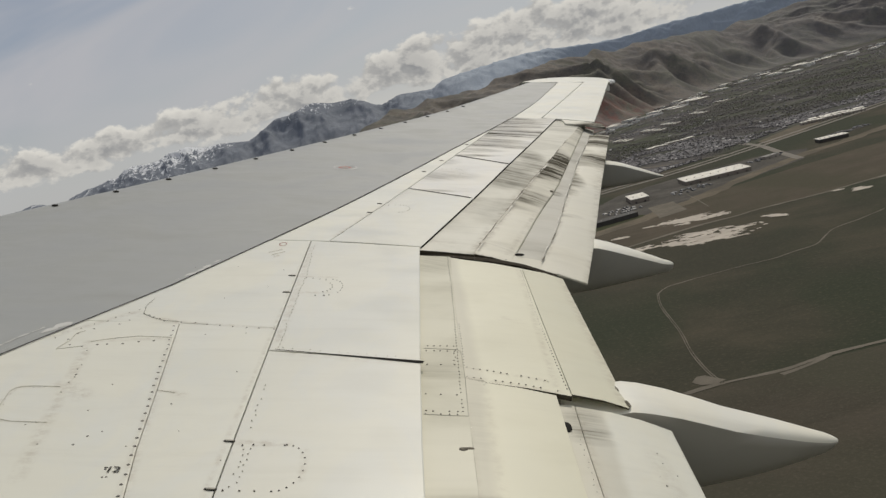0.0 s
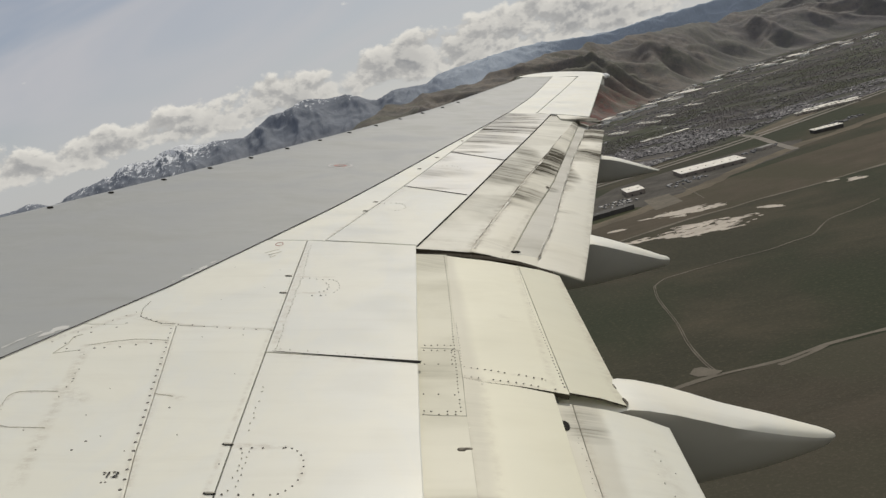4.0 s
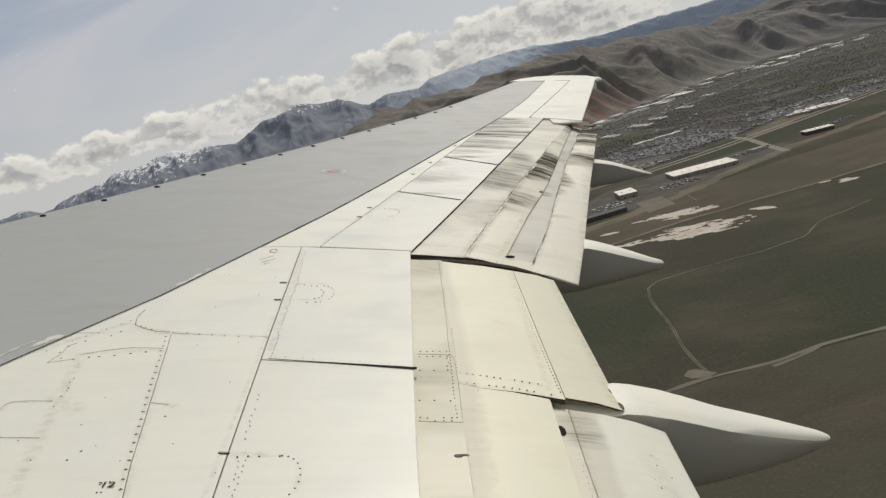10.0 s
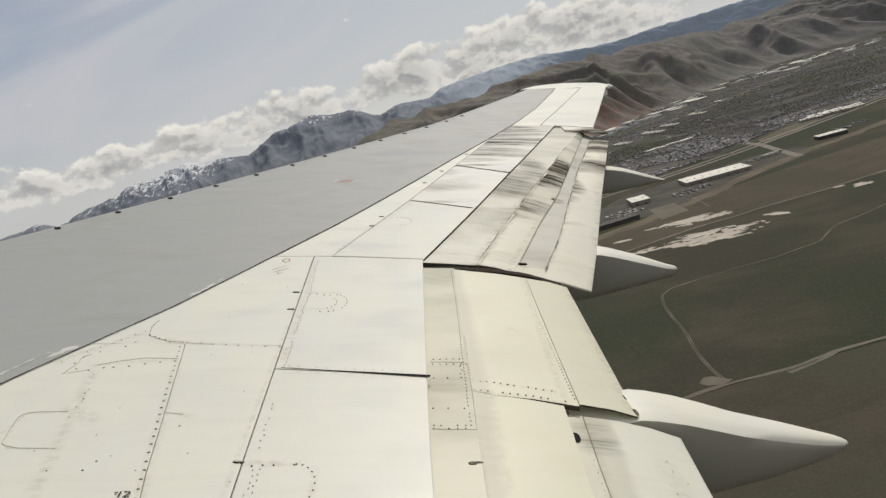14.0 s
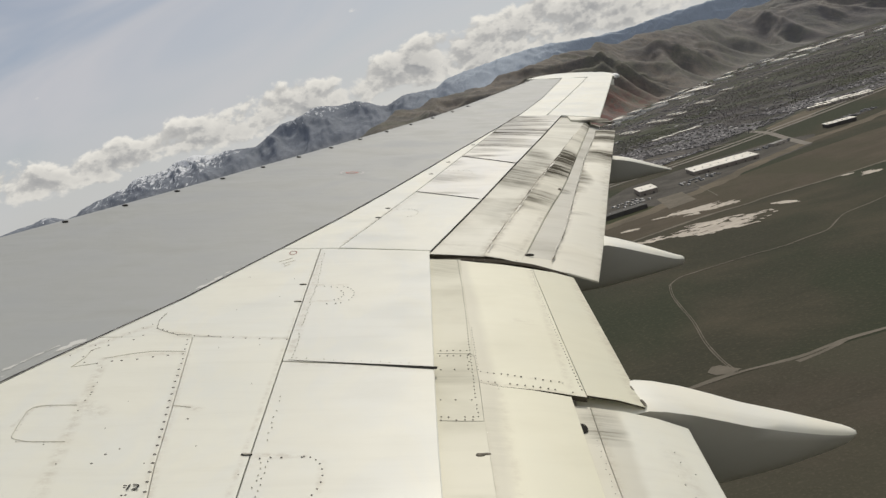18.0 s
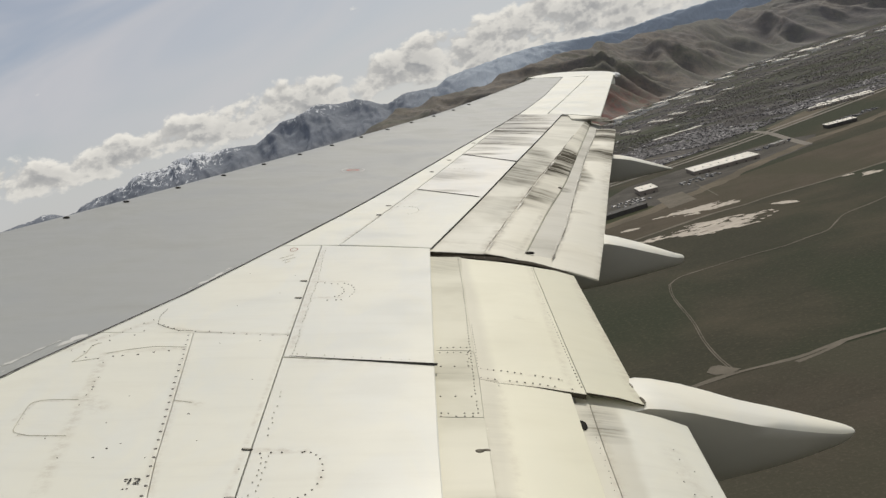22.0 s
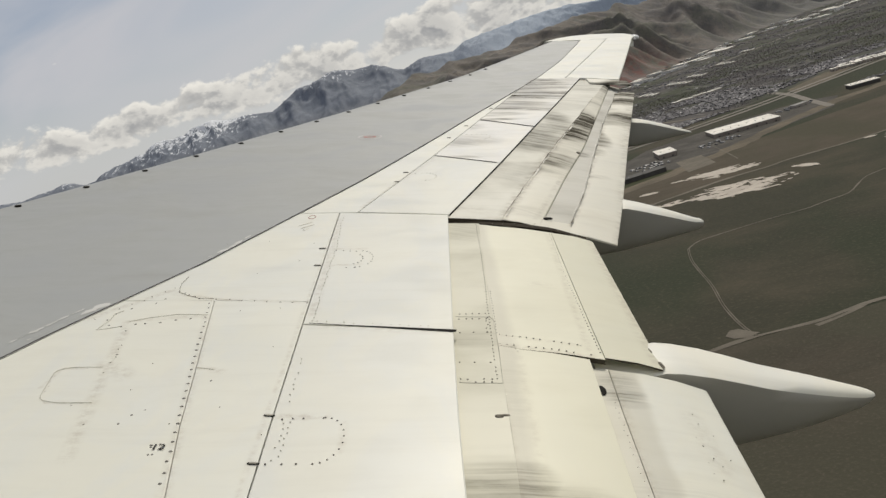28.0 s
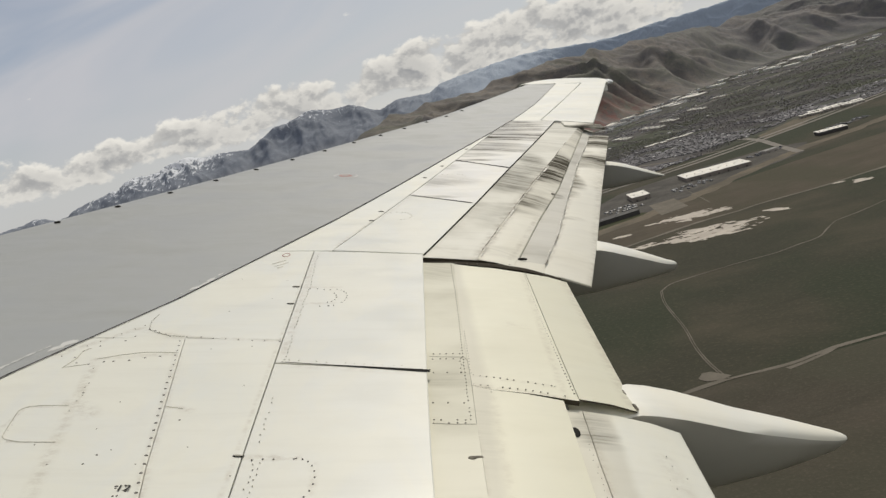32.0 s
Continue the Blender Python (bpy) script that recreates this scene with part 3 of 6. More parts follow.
OF_SLOT = [(0.26, 4.3, -0.050), (0.343, 4.648, -0.050), (0.587, 5.673, -0.050), (0.799, 6.455, -0.050), (1.10, 7.80, -0.050), (1.522, 9.636, -0.050), (1.60, 9.98, -0.050)]
OF_AFT = [(0.41, 4.3, -0.080), (0.489, 4.655, -0.080), (0.651, 5.317, -0.080), (0.819, 6.147, -0.080), (1.112, 7.545, -0.080), (1.43, 8.882, -0.080), (1.639, 9.879, -0.080)]
OF_TAIL = [(0.667, 4.3, -0.142), (0.697, 4.438, -0.140), (0.873, 5.257, -0.130), (1.174, 6.731, -0.110), (1.697, 9.195, -0.080), (1.83, 9.8, -0.076)]
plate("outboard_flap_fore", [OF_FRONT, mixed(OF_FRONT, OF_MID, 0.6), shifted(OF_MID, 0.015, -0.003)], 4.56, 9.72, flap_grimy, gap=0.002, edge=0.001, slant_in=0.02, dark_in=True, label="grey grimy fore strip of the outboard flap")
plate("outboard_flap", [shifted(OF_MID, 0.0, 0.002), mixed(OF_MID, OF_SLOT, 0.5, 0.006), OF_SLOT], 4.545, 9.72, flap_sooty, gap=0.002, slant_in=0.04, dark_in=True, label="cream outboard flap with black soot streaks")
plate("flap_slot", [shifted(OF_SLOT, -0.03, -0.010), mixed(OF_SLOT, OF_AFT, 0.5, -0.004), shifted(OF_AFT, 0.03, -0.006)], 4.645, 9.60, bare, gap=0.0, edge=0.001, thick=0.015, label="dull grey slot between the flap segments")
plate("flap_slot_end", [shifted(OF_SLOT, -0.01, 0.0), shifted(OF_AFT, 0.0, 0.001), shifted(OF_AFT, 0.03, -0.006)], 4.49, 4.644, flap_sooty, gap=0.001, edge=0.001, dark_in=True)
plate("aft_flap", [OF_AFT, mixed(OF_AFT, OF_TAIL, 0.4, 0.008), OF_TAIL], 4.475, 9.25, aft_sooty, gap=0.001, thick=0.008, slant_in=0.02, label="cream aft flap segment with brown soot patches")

# aileron, outer trailing panel, tip
AIL_F = [(1.06, 9.80, 0), (2.15, 13.62, 0), (2.3, 14.2, 0)]
AIL_A = [(1.60, 9.55, 0), (2.49, 13.52, 0), (2.62, 14.2, 0)]
plate("outer_trailing_panel", [COAT, mixed(COAT, AIL_F, 0.5), AIL_F], 9.835, 13.40, white, gap=0.003)
plate("aileron", [AIL_F, mixed(AIL_F, AIL_A, 0.5, 0.004), AIL_A], 9.87, 13.56, white, thick=0.02, gap=0.004, slant_in=0.22, slant_out=0.02, label="clean white aileron near the wing tip")


def wing_tip():
    """The rounded cap: the leading edge curves aft into the tip."""
    bm = bmesh.new()
    rim = [(1.19, 13.30), (1.42, 13.66), (1.66, 13.90), (1.93, 14.04), (2.20, 14.09), (2.46, 14.08), (2.56, 13.92), (2.52, 13.56)]
    top = [bm.verts.new((u, v, flex(v) - 0.004)) for u, v in rim]
    out = [bm.verts.new((u + (0.03 if k == 6 else -0.03 if k < 4 else 0), v + 0.03, flex(v) - 0.05)) for k, (u, v) in enumerate(rim)]
    low = [bm.verts.new((u, v - 0.02, flex(v) - 0.13)) for u, v in rim]
    bm.faces.new(top)
    bm.faces.new(low[::-1])
    n = len(rim)
    for a, b in ((top, out), (out, low)):
        for k in range(n):
            bm.faces.new((a[k], a[(k + 1) % n], b[(k + 1) % n], b[k]))
    return part("wing_tip", bm, white, wing, "rounded white wing tip cap")


wing_tip()


def lump(name, u, v, w, su, sv, sw, mat, parent=None, label="", turn=0.0, power=2.6):
    """A small rounded fitting: a flattened, squared-off dome."""
    bm = bmesh.new()
    bmesh.ops.create_uvsphere(bm, u_segments=12, v_segments=6, radius=1.0)
    for p in bm.verts:
        x, y, z = p.co
        k = (abs(x) ** power + abs(y) ** power) ** (1 / power)
        r = math.hypot(x, y)
        if r > 1e-6:
            x, y = x / k * r, y / k * r
        c, s = math.cos(turn), math.sin(turn)
        x, y = x * su, y * sv
        p.co = (u + x * c - y * s, v + x * s + y * c, w + flex(v) + z * sw)
    return part(name, bm, mat, parent or wing, label, smooth=True)


lump("tip_lamp", 2.575, 13.80, -0.03, 0.07, 0.11, 0.04, clear, label="milky navigation lamp glass")
lump("tip_lamp_foot", 2.52, 13.72, -0.05, 0.07, 0.12, 0.03, steel)


def fairing(v, half, crest, keel, ends, label, blunt=0.945, crisp=52):
    """A canoe-shaped flap track fairing: sections along u with a flat-topped oval outline."""
    bm = bmesh.new()
    u0, u1 = ends
    rings = []
    for i, k in enumerate((0, 0.1, 0.2, 0.24, 0.3, 0.4, 0.5, 0.6, 0.7, 0.78, 0.85, 0.90, 0.93, 0.955, 0.975, 0.988, 0.996)):
        u = u0 + (u1 - u0) * k
        top = between([(p[0], p[1], 0) for p in crest], u)[0]
        low = between([(p[0], p[1], 0) for p in keel], u)[0]
        close = math.sqrt(max(0.0, 1 - max(0.0, (k - blunt) / (1 - blunt)) ** 2))
        wide = half * (1 - 0.78 * k ** 3.2) * (0.15 + 0.85 * close)
        high = max(0.004, (top - low) * (0.12 + 0.88 * close))
        crown = wide * (0.06 + 0.42 * k ** 2.6)
        crown = min(crown, high * 0.5)
        deep = high - crown
        power = 5.0 - 2.2 * k
        ring = [(-1.0 + 2.0 * j / 6, top - crown * abs(-1.0 + 2.0 * j / 6) ** power) for j in range(7)]
        for j in range(1, 14):
            a = math.pi * j / 14
            c, s = math.cos(a), math.sin(a)
            r = (abs(c) ** 2.3 + abs(s) ** 2.3) ** (-1 / 2.3)
            ring.append((c * r * (1 - 0.22 * s), top - crown - s * r * deep))
        rings.append([bm.verts.new((u, v + x * wide, z - (top - low - high) * 0.35 + flex(v) + 0.010 * x * (1 - k))) for x, z in ring])
    for a, b in zip(rings, rings[1:]):
        for j in range(20):
            bm.faces.new((a[j], a[(j + 1) % 20], b[(j + 1) % 20], b[j]))
    bm.faces.new(rings[0])
    bm.faces.new(rings[-1][::-1])
    ob = part("flap_track_fairing", bm, fairing_paint, wing, label, smooth=True)
    ob.data.set_sharp_from_angle(angle=radians(crisp))
    # faces turned sideways or down get the darker copy: shade put into the colour
    ob.data.materials.append(fairing_shade)
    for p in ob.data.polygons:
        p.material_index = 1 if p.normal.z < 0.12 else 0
    return ob


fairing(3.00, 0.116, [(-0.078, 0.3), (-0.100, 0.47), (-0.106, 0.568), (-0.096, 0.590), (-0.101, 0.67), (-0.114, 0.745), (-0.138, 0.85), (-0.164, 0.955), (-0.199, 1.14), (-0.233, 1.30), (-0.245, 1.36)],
        [(-0.53, 0.3), (-0.455, 0.86), (-0.408, 1.04), (-0.376, 1.14), (-0.338, 1.24), (-0.305, 1.32), (-0.286, 1.36)], (0.35, 1.362), "large cream flap track fairing, canoe-shaped, shade painted grey underneath", crisp=66)
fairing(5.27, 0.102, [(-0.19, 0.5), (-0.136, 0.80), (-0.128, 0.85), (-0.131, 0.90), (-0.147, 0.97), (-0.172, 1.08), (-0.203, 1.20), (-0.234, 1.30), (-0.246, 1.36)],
        [(-0.50, 0.5), (-0.436, 0.864), (-0.392, 1.03), (-0.345, 1.20), (-0.316, 1.30), (-0.296, 1.36)], (0.55, 1.362), "middle flap track fairing, cream top, shade painted on its side", 0.972)
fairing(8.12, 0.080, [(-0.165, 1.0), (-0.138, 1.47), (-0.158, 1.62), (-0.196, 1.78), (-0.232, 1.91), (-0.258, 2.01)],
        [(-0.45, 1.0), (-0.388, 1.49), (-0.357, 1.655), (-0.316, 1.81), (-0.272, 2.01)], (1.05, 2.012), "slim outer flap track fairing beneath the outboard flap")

# plate at the outer end of the flap
plate("flap_end_plate", [[(1.28, 9.1, 0.004), (1.28, 10, 0.004)], [(1.48, 9.1, 0.004), (1.48, 10, 0.004)], [(1.68, 9.1, -0.004), (1.68, 10, -0.004)]], 9.47, 9.74, aft_sooty, thick=0.018, gap=0.0, slant_in=0.16, slant_out=0.20, label="sooty grey plate closing the outer flap end")
for u, v in ((0.745, 6.32), (1.05, 7.70)):
    lump("slot_fitting", u, v, -0.047, 0.014, 0.026, 0.008, scuff, power=4)
# a black dome in place of the shaded recess at the slot's start
lump("slot_notch", 0.365, 4.655, -0.050, 0.025, 0.016, 0.006, dark, power=5)

# marks along the leading edge
for k in range(-2, 14):
    v = 4.93 + 0.43 * k + 0.0007 * k * abs(k)
    u = between(LEAD, v)[0]
    lump("edge_tab", u + 0.10, v, 0.003, 0.018, 0.022, 0.005, dark, turn=0.45, power=6)

# hinge fittings in the gap ahead of the spoilers
for u, v in ((-0.735, 4.03), (-0.722, 3.783), (-0.660, 2.413), (-0.650, 2.151), (-0.43, 5.60), (-0.475, 5.352), (-0.165, 6.72), (-0.03, 7.20), (0.20, 8.02)):
    fit_ob = lump("hinge_fitting", u - 0.003, v, 0.001, 0.017, 0.0060, 0.0032, seal, turn=-0.1, power=4)
    lump("hinge_pin", u - 0.002, v - 0.001, 0.0042, 0.0125, 0.0042, 0.0020, rivet_pale, parent=fit_ob, power=4)
# no real hole: a flat black dome stands for its shade
lump("drain_hole", 0.334, 2.70, -0.0785, 0.020, 0.036, 0.0012, dark, label="black dome for the shaded drain opening")
mark = lump("scuff_mark", 0.000, 2.432, -0.0220, 0.013, 0.011, 0.003, scuff)
lump("scuff_tail", 0.018, 2.437, -0.0222, 0.014, 0.007, 0.0025, scuff, parent=mark)
for u, v in ((0.566, 3.05), (0.582, 2.93)):
    lump("tail_clip", u, v, -0.101, 0.0065, 0.026, 0.0045, scuff, turn=0.12, power=4)


# ---- rivets: each row one joined part of small domed heads ----
FLAP_TOP = [(-0.022, -0.30, 0), (-0.0235, 0.0, 0), (-0.028, 0.085, 0), (-0.0340, 0.209, 0), (-0.0460, 0.333, 0), (-0.053, 0.38, 0)]


HEADS, SINGLE = {}, []


def rivet_head(radius, mat):
    """One small domed head, its mesh shared by all rivets of that size and paint."""
    if (radius, mat.name) not in HEADS:
        ring = [(math.cos(2 * math.pi * k / 7), math.sin(2 * math.pi * k / 7)) for k in range(7)]
        verts = [(radius * x, radius * y, -0.001) for x, y in ring] + [(radius * 0.7 * x, radius * 0.7 * y, 0.0012) for x, y in ring] + [(0, 0, 0.0016)]
        faces = [(k, (k + 1) % 7, 7 + (k + 1) % 7, 7 + k) for k in range(7)] + [(7 + k, 7 + (k + 1) % 7, 14) for k in range(7)]
        me = bpy.data.meshes.new("rivet")
        me.from_pydata(verts, [], faces)
        me.materials.append(mat)
        HEADS[radius, mat.name] = me, verts, faces
    return HEADS[radius, mat.name]


def rivets(points, radius, mat, w=0.0, label=""):
    """Rivets on the skin; w: its height, or None on the curved inboard flap. Those nearest the window are parts, the rest one joined row."""
    me, head, sides = rivet_head(radius, mat)
    verts, faces = [], []
    for u, v in points:
        at = (u, v, flex(v) + (between(FLAP_TOP, u)[0] + 0.0015 if w is None else w))
        if v < 3.42 and len(SINGLE) < 300:
            ob = new("rivet", me)
            ob.parent = wing
            ob.location = at
            SINGLE.append(ob)
            continue
        b = len(verts)
        verts += [tuple(p[k] + at[k] for k in range(3)) for p in head]
        faces += [tuple(b + k for k in f) for f in sides]
    if verts:
        row_mesh = bpy.data.meshes.new("rivet_row")
        row_mesh.from_pydata(verts, [], faces)
        row_mesh.materials.append(mat)
        ob = new("rivet_row", row_mesh)
        ob.parent = wing
        tagged(ob, label or "row of small rivet heads", kind="stuff")


rng = random.Random(7)


def row(a, b, each, wobble=0.004, miss=0.08):
    n = max(2, round(math.dist(a, b) / each))
    return [(a[0] + (b[0] - a[0]) * k / n + rng.uniform(-wobble, wobble), a[1] + (b[1] - a[1]) * k / n + rng.uniform(-wobble, wobble))
            for k in range(n + 1) if rng.random() > miss]


def arc(u, v, ru, rv, a0, a1, n):
    return [(u + ru * math.cos(radians(a0 + (a1 - a0) * k / n)), v + rv * math.sin(radians(a0 + (a1 - a0) * k / n))) for k in range(n + 1) if rng.random() > 0.08]


rivets(row((-1.080, 3.34), (-1.040, 3.10), 0.045, 0.003, 0.0), 0.0046, rivet_dark)
rivets(row((-1.032, 3.045), (-0.883, 2.168), 0.053, 0.002, 0.0), 0.0060, rivet_dark)
rivets(row((-0.876, 2.11), (-0.80, 1.62), 0.052, 0.003), 0.0058, rivet_dark)
rivets([(-1.298, 3.134), (-1.265, 3.139), (-1.212, 3.148), (-1.161, 3.169), (-1.11, 3.182)], 0.0058, rivet_dark)
rivets(row((-1.327, 3.147), (-1.19, 2.384), 0.035, 0.010, 0.45), 0.0032, scuff)
rivets(row((-1.065, 3.385), (-0.70, 3.325), 0.055), 0.0042, rivet_dark)
rivets(row((-1.236, 3.477), (-1.136, 3.396), 0.03), 0.0046, rivet_dark)
rivets([(-1.269, 3.396), (-1.291, 3.349), (-1.368, 3.294), (-1.41, 3.241), (-1.394, 3.126), (-1.345, 3.113), (-1.42, 3.18), (-0.894, 2.65), (-1.088, 2.377), (-1.068, 2.429), (-1.269, 2.863)], 0.0046, rivet_dark)
rivets(row((-1.47, 3.20), (-1.27, 3.52), 0.055, 0.008), 0.0034, scuff)
rivets(row((-1.40, 2.75), (-1.29, 2.76), 0.035, 0.003) + row((-1.41, 2.70), (-1.39, 2.55), 0.04, 0.003) + row((-1.36, 2.515), (-1.22, 2.51), 0.03, 0.003), 0.0026, light_stain)
rivets(row((-0.62, 2.384), (-0.50, 2.392), 0.034) + arc(-0.497, 2.266, 0.066, 0.125, 90, -90, 11) + row((-0.50, 2.141), (-0.62, 2.143), 0.04, 0.003, 0.3), 0.0032, rivet_dark, LIFT)
rivets(row((-0.612, 2.36), (-0.605, 2.16), 0.032) + row((-0.597, 2.37), (-0.591, 2.18), 0.032), 0.0022, rivet_pale, LIFT)
rivets(row((-0.634, 2.84), (-0.619, 2.46), 0.038), 0.0024, rivet_pale, LIFT)
rivets(row((-0.668, 3.995), (-0.575, 3.972), 0.03) + arc(-0.556, 3.86, 0.066, 0.118, 80, -90, 10) + row((-0.56, 3.742), (-0.657, 3.737), 0.032, 0.003, 0.3), 0.0029, rivet_dark, LIFT)
rivets(arc(-0.575, 3.86, 0.040, 0.07, 80, -80, 6), 0.003, rivet_dark, LIFT)
rivets(row((-0.674, 3.98), (-0.661, 3.55), 0.036) + row((-0.661, 3.55), (-0.648, 3.13), 0.036) + row((-0.705, 4.55), (-0.675, 4.05), 0.05), 0.0026, rivet_pale, LIFT)
rivets(row((-0.63, 3.128), (-0.22, 3.06), 0.034), 0.0024, rivet_pale, LIFT)
rivets(row((-1.30, 1.9), (-0.80, 1.75), 0.06), 0.0015, scuff)
for u0, v0 in ((-0.36, 5.48), (0.02, 6.75)):
    rivets(arc(u0 + 0.06, v0 - 0.02, 0.06, 0.10, 90, -90, 9) + row((u0 - 0.05, v0 + 0.08), (u0 + 0.06, v0 + 0.08), 0.035), 0.0040, rivet_pale, LIFT)
# inboard flap rows
W1 = -0.0215
def along(points, each, wobble=0.001, miss=0.02):
    """Rivets along a bent line."""
    return [p for a, b in zip(points, points[1:]) for p in row(a, b, each, wobble, miss)[:-1]]


rivets(along([(-0.019, 4.47), (-0.009, 4.013), (-0.004, 3.624), (-0.002, 3.30), (0.001, 3.03), (0.003, 2.793), (0.007, 2.65)], 0.029), 0.0030, rivet_dark, W1)
rivets(along([(0.014, 3.482), (0.019, 3.215), (0.021, 3.029)], 0.028), 0.0030, rivet_dark, None)
rivets(along([(0.345, 4.40), (0.347, 3.735), (0.358, 3.344), (0.371, 2.906)], 0.030), 0.0030, rivet_dark, -0.0515)
for v in (3.237, 3.186, 3.057, 2.803, 2.678, 2.656):
    rivets(row((-0.112, v + 0.002), (-0.012, v), 0.024 if v > 3.1 or v < 2.7 else 0.046, 0.002, 0.04), 0.0031, rivet_dark, -0.0210)
rivets(row((-0.010, 3.20), (-0.010, 3.06), 0.036), 0.0029, rivet_dark, -0.0212)
rivets(along([(0.028, 3.040), (0.10, 3.028), (0.218, 2.998), (0.325, 2.975)], 0.026, 0.002, 0.04) + along([(0.028, 2.957), (0.125, 2.943), (0.304, 2.908), (0.362, 2.897)], 0.026, 0.002, 0.04), 0.0032, rivet_dark, None)
rivets(row((0.368, 2.62), (0.366, 1.9), 0.034), 0.0020, rivet_dark, -0.0825)
rivets(row((-0.04, 4.495), (0.28, 4.46), 0.05), 0.0032, rivet_dark, -0.0235)
rivets([(rng.uniform(-1.3, -0.2), rng.uniform(2.0, 4.4)) for k in range(26)], 0.0026, scuff)
rivets([(rng.gauss(0.60, 0.035), rng.gauss(2.45, 0.10)) for k in range(16)], 0.0026, light_stain, -0.118)
rivets([(rng.gauss(-0.93, 0.016), rng.gauss(2.235, 0.022)) for k in range(7)], 0.0040, rivet_dark)


# ---- seams and stencils: thin strips laid on the skin ----
def strip(name, points, width, mat, w=0.0, label="", end=None):
    """end: the width at the last point, if it widens on the way."""
    bm = bmesh.new()
    pairs = []
    for k, (u, v) in enumerate(points):
        a, b = points[max(0, k - 1)], points[min(len(points) - 1, k + 1)]
        du, dv = b[0] - a[0], b[1] - a[1]
        n = math.hypot(du, dv) or 1.0
        wide = width + ((end or width) - width) * k / (len(points) - 1)
        nu, nv = -dv / n * wide / 2, du / n * wide / 2
        f = flex(v) + w
        pairs.append([bm.verts.new((u + nu, v + nv, f)), bm.verts.new((u, v, f + 0.0012)), bm.verts.new((u - nu, v - nv, f))])
    for a, b in zip(pairs, pairs[1:]):
        bm.faces.new((a[0], a[1], b[1], b[0]))
        bm.faces.new((a[1], a[2], b[2], b[1]))
    return part(name, bm, mat, wing, label)


def bowed(points, n=6):
    out = []
    for a, b in zip(points, points[1:]):
        out += [(a[0] + (b[0] - a[0]) * k / n, a[1] + (b[1] - a[1]) * k / n) for k in range(n)]
    return out + [points[-1]]


strip("coating_edge_seal", bowed([(p[0], p[1]) for p in COAT[:8]]), 0.0085, dark, 0.0030, "black sealant line along the grey coating")
strip("coating_edge_seal", bowed([(p[0], p[1]) for p in COAT[7:10]]), 0.006, plain("grey sealant", (0.30, 0.30, 0.29)), 0.0012)
strip("panel_seam", bowed([(-1.252, 3.655), (-1.258, 3.57), (-1.238, 3.470), (-1.19, 3.43), (-1.136, 3.396), (-1.077, 3.389)]), 0.0016, scuff, 0.001)
strip("panel_seam", bowed([(-1.331, 3.159), (-1.259, 3.197), (-1.178, 3.223), (-1.123, 3.221), (-1.053, 3.214)]), 0.0014, faint, 0.001)
strip("panel_seam", bowed([(-1.39, 3.27), (-1.413, 3.24), (-1.408, 3.17), (-1.425, 3.08), (-1.345, 3.113)]), 0.0013, faint, 0.001)
strip("panel_seam", [(-1.279, 2.762), (-1.36, 2.764), (-1.40, 2.757), (-1.416, 2.742), (-1.421, 2.721), (-1.408, 2.64), (-1.394, 2.561), (-1.386, 2.540), (-1.372, 2.529), (-1.325, 2.512), (-1.216, 2.509)], 0.0012, faint, 0.001)
strip("panel_seam", [(-0.97, 2.75), (-0.905, 2.73)], 0.0010, faint, 0.001)
strip("patch_seam", [(-0.125, 3.211), (-0.012, 3.204), (0.004, 3.198), (0.014, 3.176), (0.020, 2.979), (0.0225, 2.646), (-0.05, 2.648), (-0.116, 2.654)], 0.0014, light_stain, -0.0215, "thin seam round a riveted patch")
strip("flap_seam", [(0.0225, 2.646), (0.026, 2.449), (0.030, 2.32), (0.033, 2.1), (0.038, 1.7)], 0.0013, light_stain, -0.0235)
strip("flap_seam", bowed([(0.020, 2.946), (0.085, 2.932)], 3), 0.0012, light_stain, -0.0262)
strip("flap_seam", bowed([(0.354, 4.42), (0.364, 3.78), (0.370, 3.38), (0.381, 2.90)]), 0.0013, light_stain, -0.0515)
# black strips on top of the skin, painting the shade in the spoiler gaps
strip("spoiler_gap_shade", bowed([(-0.655, 3.105), (-0.437, 3.066), (-0.274, 3.038), (-0.122, 3.011)]), 0.003, dark, LIFT + 0.0015, "black strip for the shaded gap between two spoiler panels, widening aft", end=0.024)
strip("spoiler_gap_shade", bowed([(-0.265, 6.085), (0.15, 5.82)]), 0.010, dark, LIFT + 0.0015, "dark strip for the shaded gap between two swept spoilers", end=0.022)
strip("spoiler_gap_shade", bowed([(0.085, 7.452), (0.50, 7.10)]), 0.014, dark, LIFT + 0.0015, "dark strip for the shaded gap between two swept spoilers", end=0.030)
GAP_LINE = [(4.56, -0.30, 0), (4.553, -0.17, 0), (4.533, 0.02, 0), (4.500, 0.20, 0), (4.470, 0.36, 0), (4.440, 0.54, 0)]

# colour of the strip that stands for shade between the flap ends
gap_brown = plain("dark brown for the flap gap's shade", (0.040, 0.033, 0.023), 0.9)


